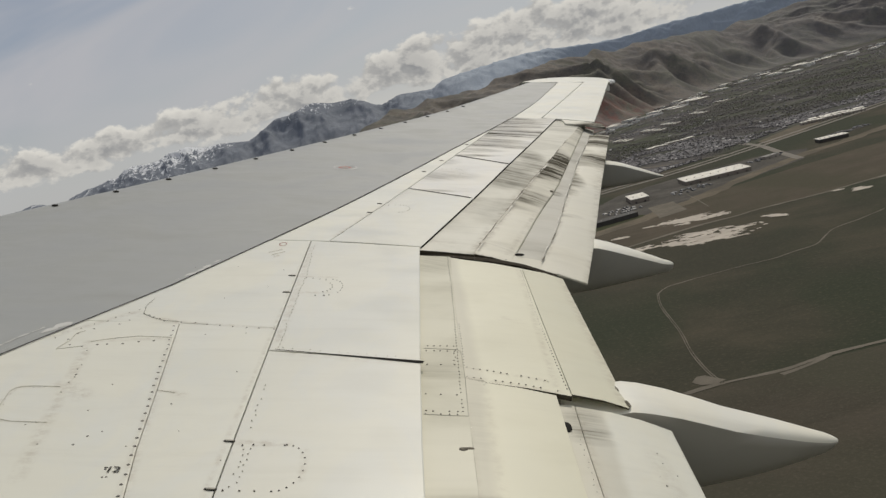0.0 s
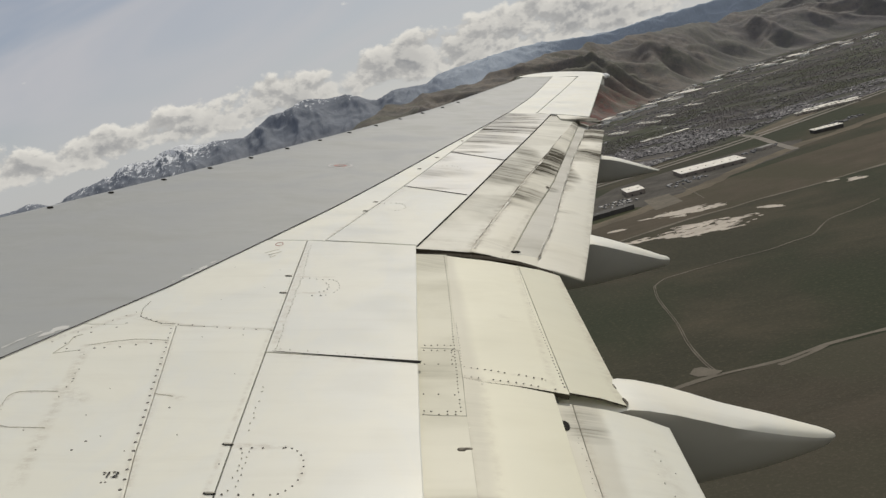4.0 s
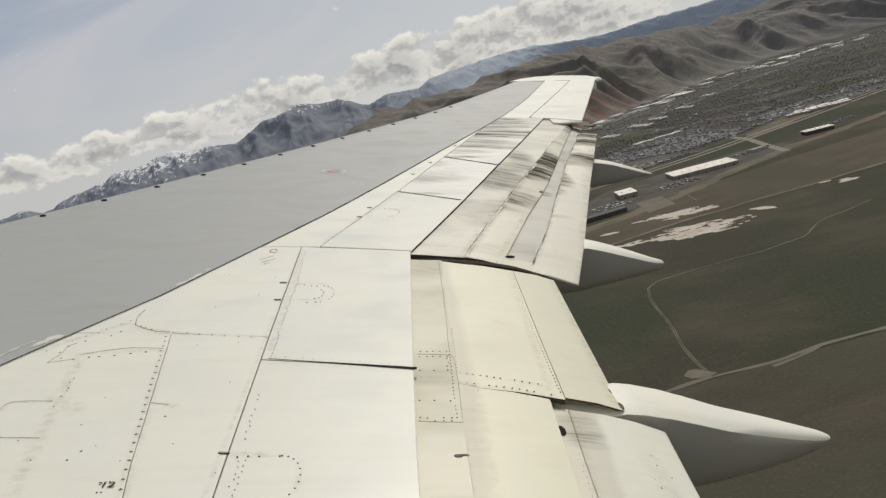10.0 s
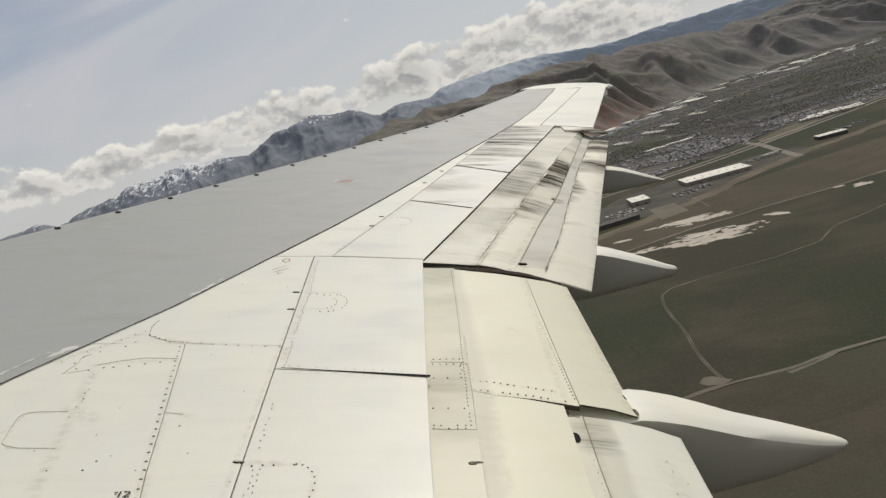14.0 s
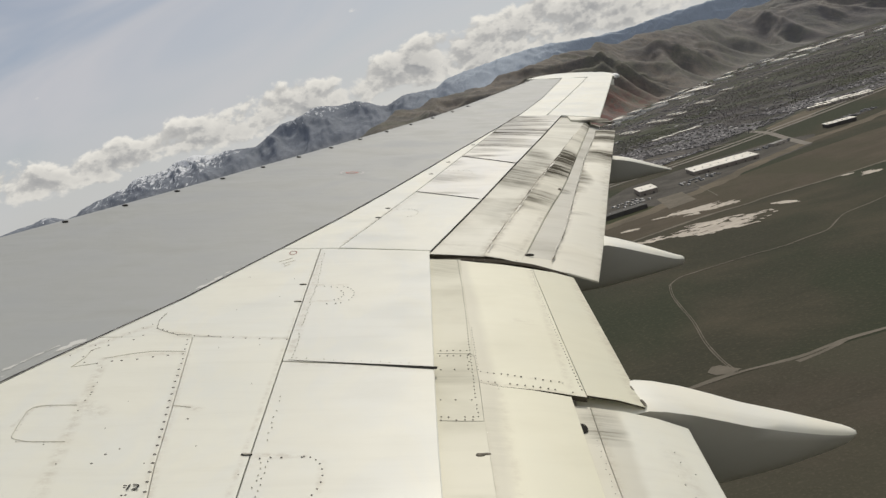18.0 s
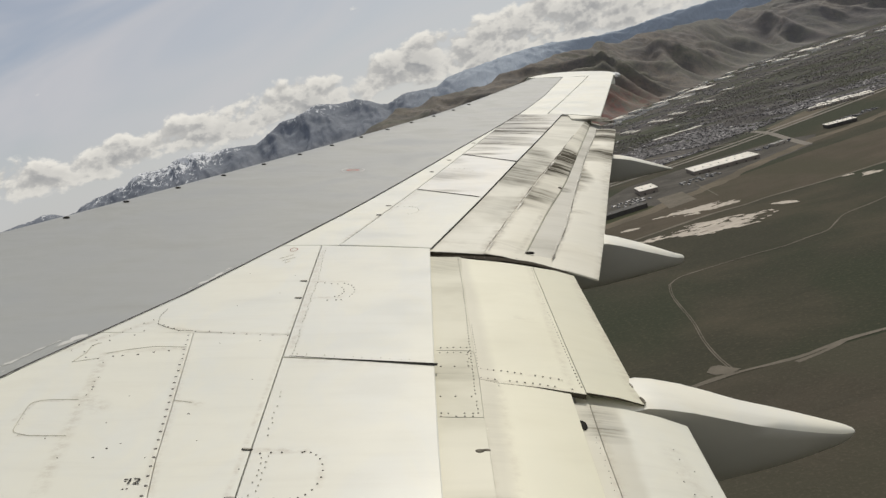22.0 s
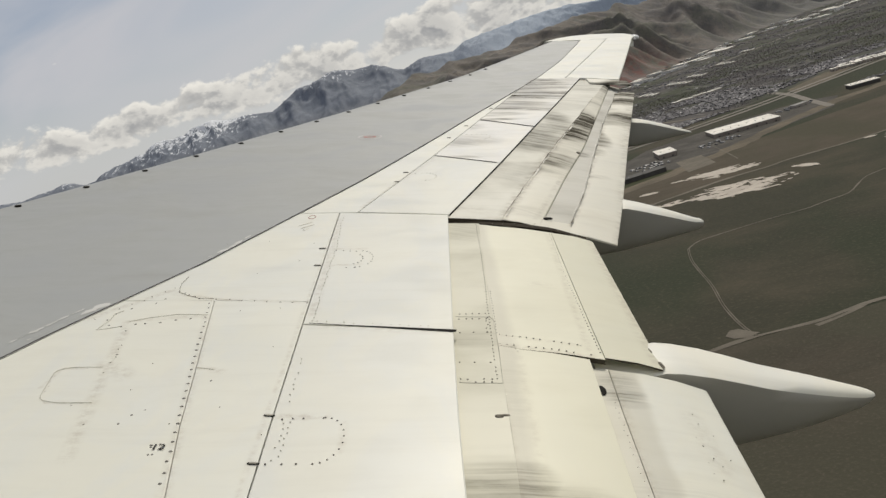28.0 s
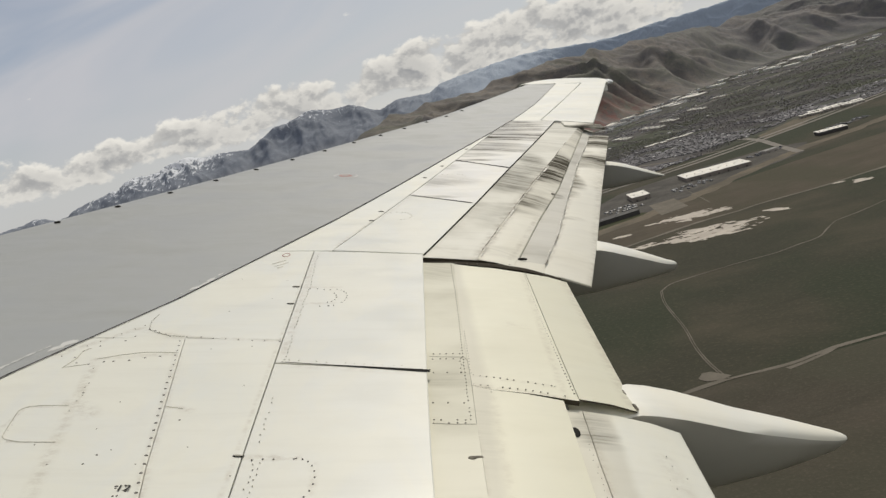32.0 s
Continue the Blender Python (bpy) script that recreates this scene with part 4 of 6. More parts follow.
def end_gap():
    """A dark strip that paints the shaded gap between the flap ends, draped just below the two skins."""
    bm = bmesh.new()
    pairs = []
    for k in range(25):
        u = -0.28 + 0.82 * k / 24
        v, w = between(GAP_LINE, u)[0], between(FLAP_TOP + [(-0.102, 0.57, 0)], u)[0]
        pairs.append([bm.verts.new((u, v + dv, w - dw + flex(v))) for dv, dw in ((-0.034 + 0.022 * k / 24, 0.007), (0.0, 0.004), (0.032 - 0.012 * k / 24, 0.003))])
    for a, b in zip(pairs, pairs[1:]):
        bm.faces.new((a[0], a[1], b[1], b[0]))
        bm.faces.new((a[1], a[2], b[2], b[1]))
    return part("flap_gap_shade", bm, gap_brown, wing, "dark strip for the shaded gap between the flap ends")


end_gap()
digits = bpy.data.curves.new("stencil_digits", "FONT")
digits.body, digits.size, digits.offset = "12", 0.040, 0.0006
digits.materials.append(seal)
digits_ob = new("stencil_digits", digits)
digits_ob.parent = wing
digits_ob.location = (-0.950, 2.228, 0.0025)
tagged(digits_ob, "small worn black stencil digits")
# red rings with a stencil beneath
def ring(u, v, ru, rv, wide, mat, w=0.0012):
    return strip("warning_ring", [(u + ru * math.cos(2 * math.pi * k / 24), v + rv * math.sin(2 * math.pi * k / 24)) for k in range(25)], wide, mat, w, "faded red ring marking")


ring(-0.87, 4.585, 0.018, 0.032, 0.0045, red)
for a, b in (((-0.916, 4.416), (-0.856, 4.486)), ((-0.895, 4.374), (-0.838, 4.443)), ((-0.877, 4.333), (-0.855, 4.372))):
    strip("stencil_bar", [a, b], 0.006, faint, 0.001)
ring(-0.77, 6.82, 0.085, 0.085, 0.016, paint("pale ring", (0.46, 0.45, 0.44), (0.36, 0.34, 0.33), 0.5))
ring(-0.77, 6.82, 0.040, 0.028, 0.022, red, 0.0016)

# ---- cabin wall: the tube that carries the wing, with the window that the camera looks through ----
def cabin_wall():
    cv, cw, radius, thick = -1.62, 0.80, 1.90, 0.10
    us = [-9.0, -6.0, -3.0, -1.2, -0.33, 0.13, 1.2, 3.0, 6.0, 9.0]
    lo, hi = math.degrees(math.asin((0.98 - cw) / radius)), math.degrees(math.asin((1.42 - cw) / radius))
    angles = [lo, (lo + hi) / 2, hi] + [hi + (360 - hi + lo) * k / 40 for k in range(1, 40)]
    bm = bmesh.new()
    shells = []
    for r in (radius, radius - thick):
        shells.append([[bm.verts.new((u, cv + r * math.cos(radians(a)), cw + r * math.sin(radians(a)))) for a in angles] for u in us])
    n = len(angles)
    for i in range(len(us) - 1):
        for k in range(n):
            m = (k + 1) % n
            if i == 4 and k in (0, 1):
                continue
            for shell in shells:
                bm.faces.new((shell[i][k], shell[i][m], shell[i + 1][m], shell[i + 1][k]))
    a, b = shells
    for i in (0, len(us) - 1):
        bm.faces.new([b[i][k] for k in range(n)])
        bm.faces.new([a[i][k] for k in range(n)])
    for (i, k), (j, m) in (((4, 0), (5, 0)), ((4, 2), (5, 2)), ((4, 0), (4, 1)), ((4, 1), (4, 2)), ((5, 0), (5, 1)), ((5, 1), (5, 2))):
        bm.faces.new((a[i][k], a[j][m], b[j][m], b[i][k]))
    ob = part("cabin_wall", bm, white, None)
    ob.matrix_world = wing.matrix_world.copy()
    return tagged(ob, "white cabin wall with one window opening above the wing", "wall", kind="structure")


cabin_wall()


# chipped paint along the aft seam of the outboard flap
def ragged(name, line, v0, v1, du, wide, mat, seed, w=0.002, label=""):
    verts, faces = [], []
    vs = steps(v0, v1, 0.016)
    for k, v in enumerate(vs):
        u, h = between(line, v)
        n = noise.noise((v * 4.0, seed, 0.0)) + 0.7 * noise.noise((v * 17.0, seed, 4.0)) + 0.5 * noise.noise((v * 45.0, seed, 8.0))
        half = max(0.0004, wide * (0.15 + 1.0 * n))
        mid = u + du + wide * 0.6 * noise.noise((v * 6.0, seed + 5.0, 0.0))
        verts += [(mid - half, v, h + w + flex(v)), (mid + half, v, h + w + flex(v))]
    faces = [(2 * k, 2 * k + 1, 2 * k + 3, 2 * k + 2) for k in range(len(vs) - 1)]
    me = bpy.data.meshes.new(name)
    me.from_pydata(verts, [], faces)
    me.materials.append(mat)
    ob = new(name, me)
    ob.parent = wing
    return tagged(ob, label or "ragged chipped paint along the flap seam")


chip_white = plain("chipped white primer", (0.64, 0.625, 0.56), 0.6)
rivets([(0.028, 2.57), (0.032, 2.262), (0.033, 2.16), (0.31, 2.975), (0.085, 2.90)], 0.0026, chip_white, None, "tiny chips of white primer")
ragged("paint_chip", OF_AFT, 4.6, 9.2, 0.004, 0.006, scuff, 1.0, 0.010)
ragged("paint_chip", OF_AFT, 4.7, 9.2, -0.006, 0.0055, chip_white, 2.0, 0.011)
ragged("paint_chip", OF_MID, 4.7, 7.3, 0.012, 0.008, chip_white, 3.0, 0.0035)
ragged("paint_chip", OF_MID, 4.6, 8.6, 0.002, 0.007, scuff, 13.0, 0.0030)
ragged("paint_chip", OF_MID, 4.6, 7.6, 0.020, 0.005, light_stain, 17.0, 0.0040)
ragged("filler_chip", COAT, 3.00, 3.36, -0.040, 0.036, chipped, 7.0, 0.0012, "chipped pale filler on the grey coating edge")
ragged("filler_chip", COAT, 2.98, 3.30, -0.085, 0.024, chipped, 11.0, 0.0012, "chipped pale filler on the grey coating edge")
ragged("filler_chip", COAT, 3.88, 4.28, -0.028, 0.032, chipped, 9.0, 0.0012, "chipped pale filler on the grey coating edge")

# ---- the land ----
def land_material(name, tones, scale, green=None, dust=None):
    """Earth in patches: tones from dark to pale, with weeds and bare ground at smaller scales."""
    m, nt, sh, at = material(name)
    big = grain(nt, stretch(nt, at, 1.0, 1.6, 1.0), scale, 6.0, 0.6, 0.5)
    mid = grain(nt, at, scale * 7, 5.0, 0.65)
    fine = grain(nt, at, scale * 55, 4.0, 0.7)
    c = blend(nt, span(nt, big, 0.36, 0.66), tones[0], tones[1])
    c = blend(nt, calc(nt, "MULTIPLY", span(nt, mid, 0.45, 0.75), 0.7), c, tones[2])
    if green:
        g = grain(nt, stretch(nt, at, 1.0, 0.8, 1.0, (300, 120, 0)), scale * 0.7, 4.0, 0.55, 0.4)
        c = blend(nt, span(nt, g, 0.40, 0.60, 0.0, 0.9), c, green)
    if dust:
        c = blend(nt, calc(nt, "MULTIPLY", span(nt, fine, 0.48, 0.76), 0.45), c, dust)
    put(nt, sh.inputs["Base Color"], c)
    sh.inputs["Roughness"].default_value = 0.95
    sh.inputs["Specular IOR Level"].default_value = 0.1
    put(nt, sh.inputs["Normal"], relief(nt, calc(nt, "ADD", mid, calc(nt, "MULTIPLY", fine, 0.3)), 0.4, 1.2))
    return m


field = land_material("winter field", ((0.042, 0.042, 0.029), (0.070, 0.062, 0.043), (0.051, 0.049, 0.034)), 0.0075, (0.034, 0.041, 0.025), (0.115, 0.094, 0.066))
gravel = land_material("pale gravel", ((0.14, 0.125, 0.10), (0.18, 0.16, 0.13), (0.11, 0.10, 0.08)), 0.03)
runway_mat = land_material("runway asphalt", ((0.060, 0.057, 0.052), (0.078, 0.074, 0.067), (0.052, 0.050, 0.046)), 0.03)
yard = land_material("bare yard", ((0.11, 0.095, 0.072), (0.16, 0.135, 0.10), (0.09, 0.08, 0.062)), 0.02)
salt = land_material("salt crust", ((0.44, 0.395, 0.34), (0.54, 0.49, 0.42), (0.31, 0.27, 0.225)), 0.04)
asphalt = land_material("worn asphalt", ((0.072, 0.068, 0.060), (0.108, 0.100, 0.088), (0.062, 0.058, 0.052)), 0.03)
concrete = land_material("pale concrete road", ((0.20, 0.185, 0.16), (0.25, 0.23, 0.20), (0.17, 0.155, 0.135)), 0.03)
meadow = land_material("dull green meadow", ((0.045, 0.050, 0.026), (0.058, 0.060, 0.032), (0.040, 0.042, 0.025)), 0.012)
suburb = land_material("suburban ground", ((0.068, 0.064, 0.064), (0.100, 0.092, 0.088), (0.060, 0.057, 0.055)), 0.007, (0.062, 0.068, 0.044))


def sheet(name, outline, z, mat, label, category, kind="structure"):
    me = bpy.data.meshes.new(name)
    me.from_pydata([(x, y, z) for x, y in outline], [], [tuple(range(len(outline)))])
    me.materials.append(mat)
    return tagged(new(name, me), label, category, kind=kind)


def make_ground():
    n, size = 60, 22000.0
    verts, faces = [], []
    for j in range(n + 1):
        for i in range(n + 1):
            x, y = (i / n - 0.5) * size, (j / n - 0.5) * size + 1500
            verts.append((x, y, -0.08))
    for j in range(n):
        for i in range(n):
            a = j * (n + 1) + i
            faces.append((a, a + 1, a + n + 2, a + n + 1))
    me = bpy.data.meshes.new("ground")
    me.from_pydata(verts, [], faces)
    me.materials.append(field)
    return tagged(new("ground", me), "brown and green winter fields on a flat valley floor", "ground", kind="structure")


make_ground()
FOOT_A, FOOT_B = Vector((496, 2387)), Vector((2285, 4163))
ALONG = (FOOT_B - FOOT_A).normalized()


def smooth(a, b, x):
    k = min(1.0, max(0.0, (x - a) / (b - a)))
    return k * k * (3 - 2 * k)


def terrain(name, points, nu, nv, mat, label):
    faces = [(j * nu + i, j * nu + i + 1, (j + 1) * nu + i + 1, (j + 1) * nu + i) for j in range(nv - 1) for i in range(nu - 1)]
    me = bpy.data.meshes.new(name)
    me.from_pydata(points, [], faces)
    for p in me.polygons:
        p.use_smooth = True
    me.materials.append(mat)
    return tagged(new(name, me), label, "mountain", kind="structure")


# bare brown foothills with a red flank
m, nt, sh, at = material("foothill grass, red earth and painted haze")
hx, hy, hz = split(nt, at)
n1 = grain(nt, at, 0.006, 6.0, 0.6, 0.3)
n2 = grain(nt, at, 0.030, 7.0, 0.7)
n3 = grain(nt, stretch(nt, at, 1.0, 1.0, 1.0, (500, 0, 0)), 0.0035, 5.0, 0.6, 0.6)
c = blend(nt, span(nt, n1, 0.38, 0.62), (0.100, 0.088, 0.080), (0.170, 0.146, 0.118))
c = blend(nt, span(nt, n3, 0.45, 0.56, 0.0, 0.80), c, (0.116, 0.116, 0.086))
c = blend(nt, calc(nt, "MULTIPLY", span(nt, n2, 0.47, 0.60), 0.60), c, (0.082, 0.076, 0.078))
n5 = grain(nt, stretch(nt, at, 1.0, 1.0, 1.0, (90, 700, 0)), 0.016, 7.0, 0.72, 0.6)
c = blend(nt, calc(nt, "MULTIPLY", span(nt, n5, 0.50, 0.64), 0.65), c, (0.185, 0.165, 0.135))
scrub = grain(nt, at, 0.11, 4.0, 0.7)
c = blend(nt, calc(nt, "MULTIPLY", span(nt, scrub, 0.52, 0.66), 0.5), c, (0.070, 0.070, 0.066))
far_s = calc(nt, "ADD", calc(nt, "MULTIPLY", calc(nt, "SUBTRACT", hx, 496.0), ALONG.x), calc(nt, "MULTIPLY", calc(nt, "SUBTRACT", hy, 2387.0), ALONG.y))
far_p = calc(nt, "ADD", calc(nt, "MULTIPLY", calc(nt, "SUBTRACT", hx, 496.0), -ALONG.y), calc(nt, "MULTIPLY", calc(nt, "SUBTRACT", hy, 2387.0), ALONG.x))
n4 = grain(nt, join(nt, calc(nt, "MULTIPLY", far_s, 0.022), calc(nt, "MULTIPLY", far_p, 0.0065), calc(nt, "MULTIPLY", hz, 0.01)), 1.0, 6.0, 0.62, 0.8)
c = blend(nt, span(nt, n4, 0.46, 0.64, 0.0, 0.50), c, (0.112, 0.105, 0.100))
redness = calc(nt, "MULTIPLY", span(nt, far_s, 620.0, 160.0), span(nt, hz, 140.0, 50.0))
redness = calc(nt, "MULTIPLY", redness, span(nt, n2, 0.36, 0.60))
redness = calc(nt, "MULTIPLY", redness, span(nt, n4, 0.62, 0.40, 0.25, 0.85))
c = blend(nt, redness, c, (0.185, 0.078, 0.060))
# distance haze painted into the colour, stronger further along the range
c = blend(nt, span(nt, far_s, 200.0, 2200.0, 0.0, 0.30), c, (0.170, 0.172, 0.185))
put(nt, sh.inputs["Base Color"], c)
sh.inputs["Roughness"].default_value = 0.95
put(nt, sh.inputs["Normal"], relief(nt, calc(nt, "ADD", calc(nt, "MULTIPLY", n4, 1.6), calc(nt, "MULTIPLY", n2, 1.0)), 0.28, 9.0))
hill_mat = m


# the foot and the crest of the foothills: degrees to the right, metres out, degrees up
FOOT_LINE = [(-12, 1450), (0, 1895), (6, 2110), (12.5, 2427), (15, 2713), (18.6, 3141), (20.3, 3480), (23.6, 4050), (27, 4330), (32, 4450), (44, 4500)]
CREST = [(-12, -1.2), (-4, -0.3), (-2, 0.35), (-0.4, 0.74), (1.0, 0.67), (2.5, 0.72), (4.5, 0.91), (5.6, 0.98), (7.1, 1.02), (8.6, 1.30), (10.1, 1.53), (12.3, 1.38), (13.0, 1.42), (14.3, 1.14), (15.7, 1.24), (16.8, 1.22),
         (18.1, 1.13), (19.1, 1.10), (20.7, 0.76), (21.7, 0.89), (22.5, 0.93), (25, 1.25), (28, 1.1), (32, 1.4), (44, 1.2)]


def at_azimuth(line, azimuth):
    for (a, ha), (b, hb) in zip(line, line[1:]):
        if azimuth <= b:
            return ha + (hb - ha) * (azimuth - a) / (b - a)
    return line[-1][1]


def ridges(x, y, each, seed, octaves=3):
    """0 in the valleys, 1 on the spurs."""
    return min(1.0, noise.ridged_multi_fractal((x / each, y / each, seed), 1.0, 2.1, octaves, 0.9, 2.0) / 2.0)


sr = random.Random(17)
SPURS = [(-1500 + 112 * k + sr.uniform(-60, 60), sr.uniform(-0.9, 1.1), sr.uniform(60, 190), sr.uniform(0.35, 0.90)) for k in range(44)]


def hills():
    nu, nv = 720, 120
    pts = []
    for j in range(nv):
        k = j / (nv - 1) * 1.18
        for i in range(nu):
            azimuth = -12 + 56 * i / (nu - 1)
            near = at_azimuth(FOOT_LINE, azimuth)
            end = min(near + 900, 4840)
            r = near + (end - near) * k if k < 1 else end + (k - 1) / 0.18 * 130
            a = radians(azimuth)
            x, y = r * math.sin(a), r * math.cos(a)
            s, p = (Vector((x, y)) - FOOT_A).dot(ALONG), (r - near) * 0.7
            bend = 150 * noise.noise((x * 0.0022, y * 0.0022, 2.0)) + 60 * noise.noise((x * 0.007, y * 0.007, 4.0))
            crest = 150 + end * math.tan(radians(at_azimuth(CREST, azimuth)))
            wob = 0.10 * noise.noise((s * 0.0026, 3.1, 0.0))
            f = max(0.0, min(1.0, k + wob * (1 - k) * smooth(0.0, 0.3, k)))
            total = (0.30 * f + 0.70 * smooth(0.30, 1.0, f)) ** 6
            for mid, drift, girth, tall in SPURS:
                off = (s + 0.7 * bend - mid - drift * p) / (girth * (0.45 + 0.75 * f))
                if abs(off) < 2.2:
                    total += (tall * smooth(-0.04, 0.62, f) ** 0.8 * math.exp(-abs(off) ** 1.4)) ** 6
            fold = ridges(s * 0.9 - p * 0.35 + 0.6 * bend, p - bend, 210, 3.4, 3)
            gully = ridges(s + 0.5 * p, 0.5 * (p - bend), 62, 7.4, 3)
            free = smooth(0.02, 0.22, f) * (1 - 0.7 * smooth(0.85, 1.0, f))
            h = crest * total ** (1 / 6) * (1 - free * (0.13 * (0.70 - fold) + 0.10 * (0.7 - gully)))
            h += (7 * noise.noise((x * 0.012, y * 0.012, 5.0)) + 2.5 * noise.noise((x * 0.05, y * 0.05, 6.0))) * smooth(0.0, 0.3, f)
            pts.append((x, y, h - 2.5 * (1 - smooth(0.0, 0.03, f)) - (k > 1) * 60 * (k - 1) / 0.18))
    return terrain("foothills", pts, nu, nv, hill_mat, "bare brown foothills with gullies and a red earth flank, painted hazy further along")


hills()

# the far range: snow-dusted crags, and ridges painted hazy blue-grey further along
m, nt, sh, at = material("far rock, snow and painted haze")
fx, fy, fz = split(nt, at)
n1 = grain(nt, at, 0.012, 7.0, 0.65, 0.4)
n2 = grain(nt, stretch(nt, at, 1.0, 0.35, 0.45), 0.055, 8.0, 0.72, 0.5)
c = blend(nt, span(nt, n1, 0.35, 0.65), (0.115, 0.136, 0.172), (0.170, 0.192, 0.232))
c = blend(nt, span(nt, fz, 190.0, 90.0, 0.0, 0.6), c, (0.13, 0.125, 0.125))
snow_line = calc(nt, "ADD", calc(nt, "MULTIPLY", span(nt, fx, -1050.0, -650.0), 130.0), calc(nt, "ADD", calc(nt, "MULTIPLY", span(nt, fx, 0.0, 600.0), 500.0), 180.0))
snow = span(nt, calc(nt, "ADD", calc(nt, "SUBTRACT", fz, snow_line), calc(nt, "MULTIPLY", calc(nt, "SUBTRACT", n2, 0.5), 620.0)), 40.0, 75.0)
c = blend(nt, calc(nt, "MULTIPLY", snow, 0.9), c, (0.72, 0.74, 0.77))
# blue haze laid over the base colour towards the right
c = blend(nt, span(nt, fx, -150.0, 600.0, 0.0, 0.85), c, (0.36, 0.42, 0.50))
put(nt, sh.inputs["Base Color"], c)
sh.inputs["Roughness"].default_value = 0.9
put(nt, sh.inputs["Normal"], relief(nt, n2, 0.5, 10.0))
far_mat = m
SKYLINE = [(-40, 1.0), (-30, 0.9), (-24.9, 0.2), (-23.5, 0.33), (-22.6, 0.49), (-21.9, 0.30), (-21.3, 0.05), (-20.7, 0.12), (-20.0, 0.50), (-18.6, 0.71), (-17.6, 0.85), (-16.6, 1.33), (-15.7, 1.25),
           (-14.9, 1.24), (-14.2, 1.57), (-13.3, 1.64), (-12.0, 1.43), (-10.6, 1.30), (-9.4, 1.10), (-8.6, 1.47), (-7.5, 2.01), (-6.3, 2.23), (-5.1, 2.50), (-3.7, 2.30), (-2.6, 2.16), (-1.6, 1.72),
           (-0.7, 1.28), (0.4, 1.66), (1.7, 1.58), (2.6, 1.48), (3.3, 1.92), (4.0, 2.05), (5.5, 2.13), (8.0, 2.22), (10.3, 2.28), (11.7, 2.01), (13.1, 1.80), (14.5, 1.79), (15.9, 1.83), (17.3, 1.97),
           (18.3, 1.94), (19.3, 1.90), (24, 2.0), (30, 2.2), (40, 2.4)]


def skyline(azimuth):
    for (a, ea), (b, eb) in zip(SKYLINE, SKYLINE[1:]):
        if azimuth <= b:
            k = (azimuth - a) / (b - a)
            return ea + (eb - ea) * k
    return SKYLINE[-1][1]


def far_range():
    nu, nv = 900, 80
    pts = []
    for j in range(nv):
        k = j / (nv - 1)
        for i in range(nu):
            azimuth = -40 + 80 * i / (nu - 1)
            near, end = 3700 + 1080 * smooth(4, 13, azimuth), 4950 + 40 * smooth(4, 13, azimuth)
            r = near + (end - near) * k
            tall = near + (end - near) * 0.78
            a = radians(azimuth)
            x, y = r * math.sin(a), r * math.cos(a)
            crest = 150 + tall * math.tan(radians(skyline(azimuth) + 0.05))
            crag = noise.ridged_multi_fractal((a * 26.0, k * 3.2 + 0.4 * noise.noise((a * 40.0, k * 2.0, 0.0)), 1.3), 0.8, 2.2, 7, 0.9, 2.0)
            up = smooth(0.0, 0.78, k) ** 0.9
            h = crest * up * (1 - (0.15 - 0.07 * smooth(-1, 4, azimuth)) * (1.25 - crag) * (1 - 0.8 * smooth(0.6, 0.78, k))) + (6 * noise.noise((x * 0.02, y * 0.02, 0)) + 3 * noise.noise((x * 0.06, y * 0.06, 0))) * up
            pts.append((x, y, h * (1 - 0.4 * smooth(0.82, 1.0, k))))
    return terrain("far_mountains", pts, nu, nv, far_mat, "distant snow-dusted mountain range, painted hazy blue further along")


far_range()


# ---- roads, tracks and patches ----
def ribbon(name, points, width, z, mat, label, category, wobble=0.0):
    """A strip of road along points, with a slightly uneven border."""
    pts = []
    ends = [points[0]] + list(points) + [points[-1]]
    for o, a, b, d in zip(ends, ends[1:], ends[2:], ends[3:]):
        n = max(3, int(math.dist(a, b) / 5))
        for k in range(n):
            f = k / n
            pts.append(tuple(0.5 * (2 * a[j] + (b[j] - o[j]) * f + (2 * o[j] - 5 * a[j] + 4 * b[j] - d[j]) * f * f + (3 * a[j] - o[j] - 3 * b[j] + d[j]) * f ** 3) for j in range(2)))
    pts.append(points[-1])
    verts, faces = [], []
    for k, p in enumerate(pts):
        a, b = pts[max(0, k - 1)], pts[min(len(pts) - 1, k + 1)]
        dx, dy = b[0] - a[0], b[1] - a[1]
        n = math.hypot(dx, dy) or 1
        wide = width / 2 * (1 + wobble * noise.noise((p[0] * 0.05, p[1] * 0.05, width)))
        shift = wobble * width * 0.5 * noise.noise((p[0] * 0.02, p[1] * 0.02, 9.0))
        for side in (1, -1):
            verts.append((p[0] - dy / n * (wide * side + shift), p[1] + dx / n * (wide * side + shift), z))
    faces = [(2 * k, 2 * k + 1, 2 * k + 3, 2 * k + 2) for k in range(len(pts) - 1)]
    me = bpy.data.meshes.new(name)
    me.from_pydata(verts, [], faces)
    me.materials.append(mat)
    return tagged(new(name, me), label, category, kind="structure")


fallow = land_material("fallow brown field", ((0.055, 0.049, 0.036), (0.084, 0.071, 0.053), (0.068, 0.061, 0.046)), 0.011, (0.060, 0.058, 0.040), (0.125, 0.105, 0.080))
sheet("fallow_field", [(-200, 60), (760, 60), (760, 395), (480, 391), (320, 383), (160, 386), (94, 384), (-200, 372)], 0.02, fallow, "bare brown fallow field beside the gravel track", "ground")
ribbon("dirt_road", [(60, 380), (94, 386), (114, 388), (143, 385), (160, 388), (186, 389), (320, 384), (480, 392)], 3.6, 0.10, gravel, "pale gravel track across the dark field", "road", 0.7)
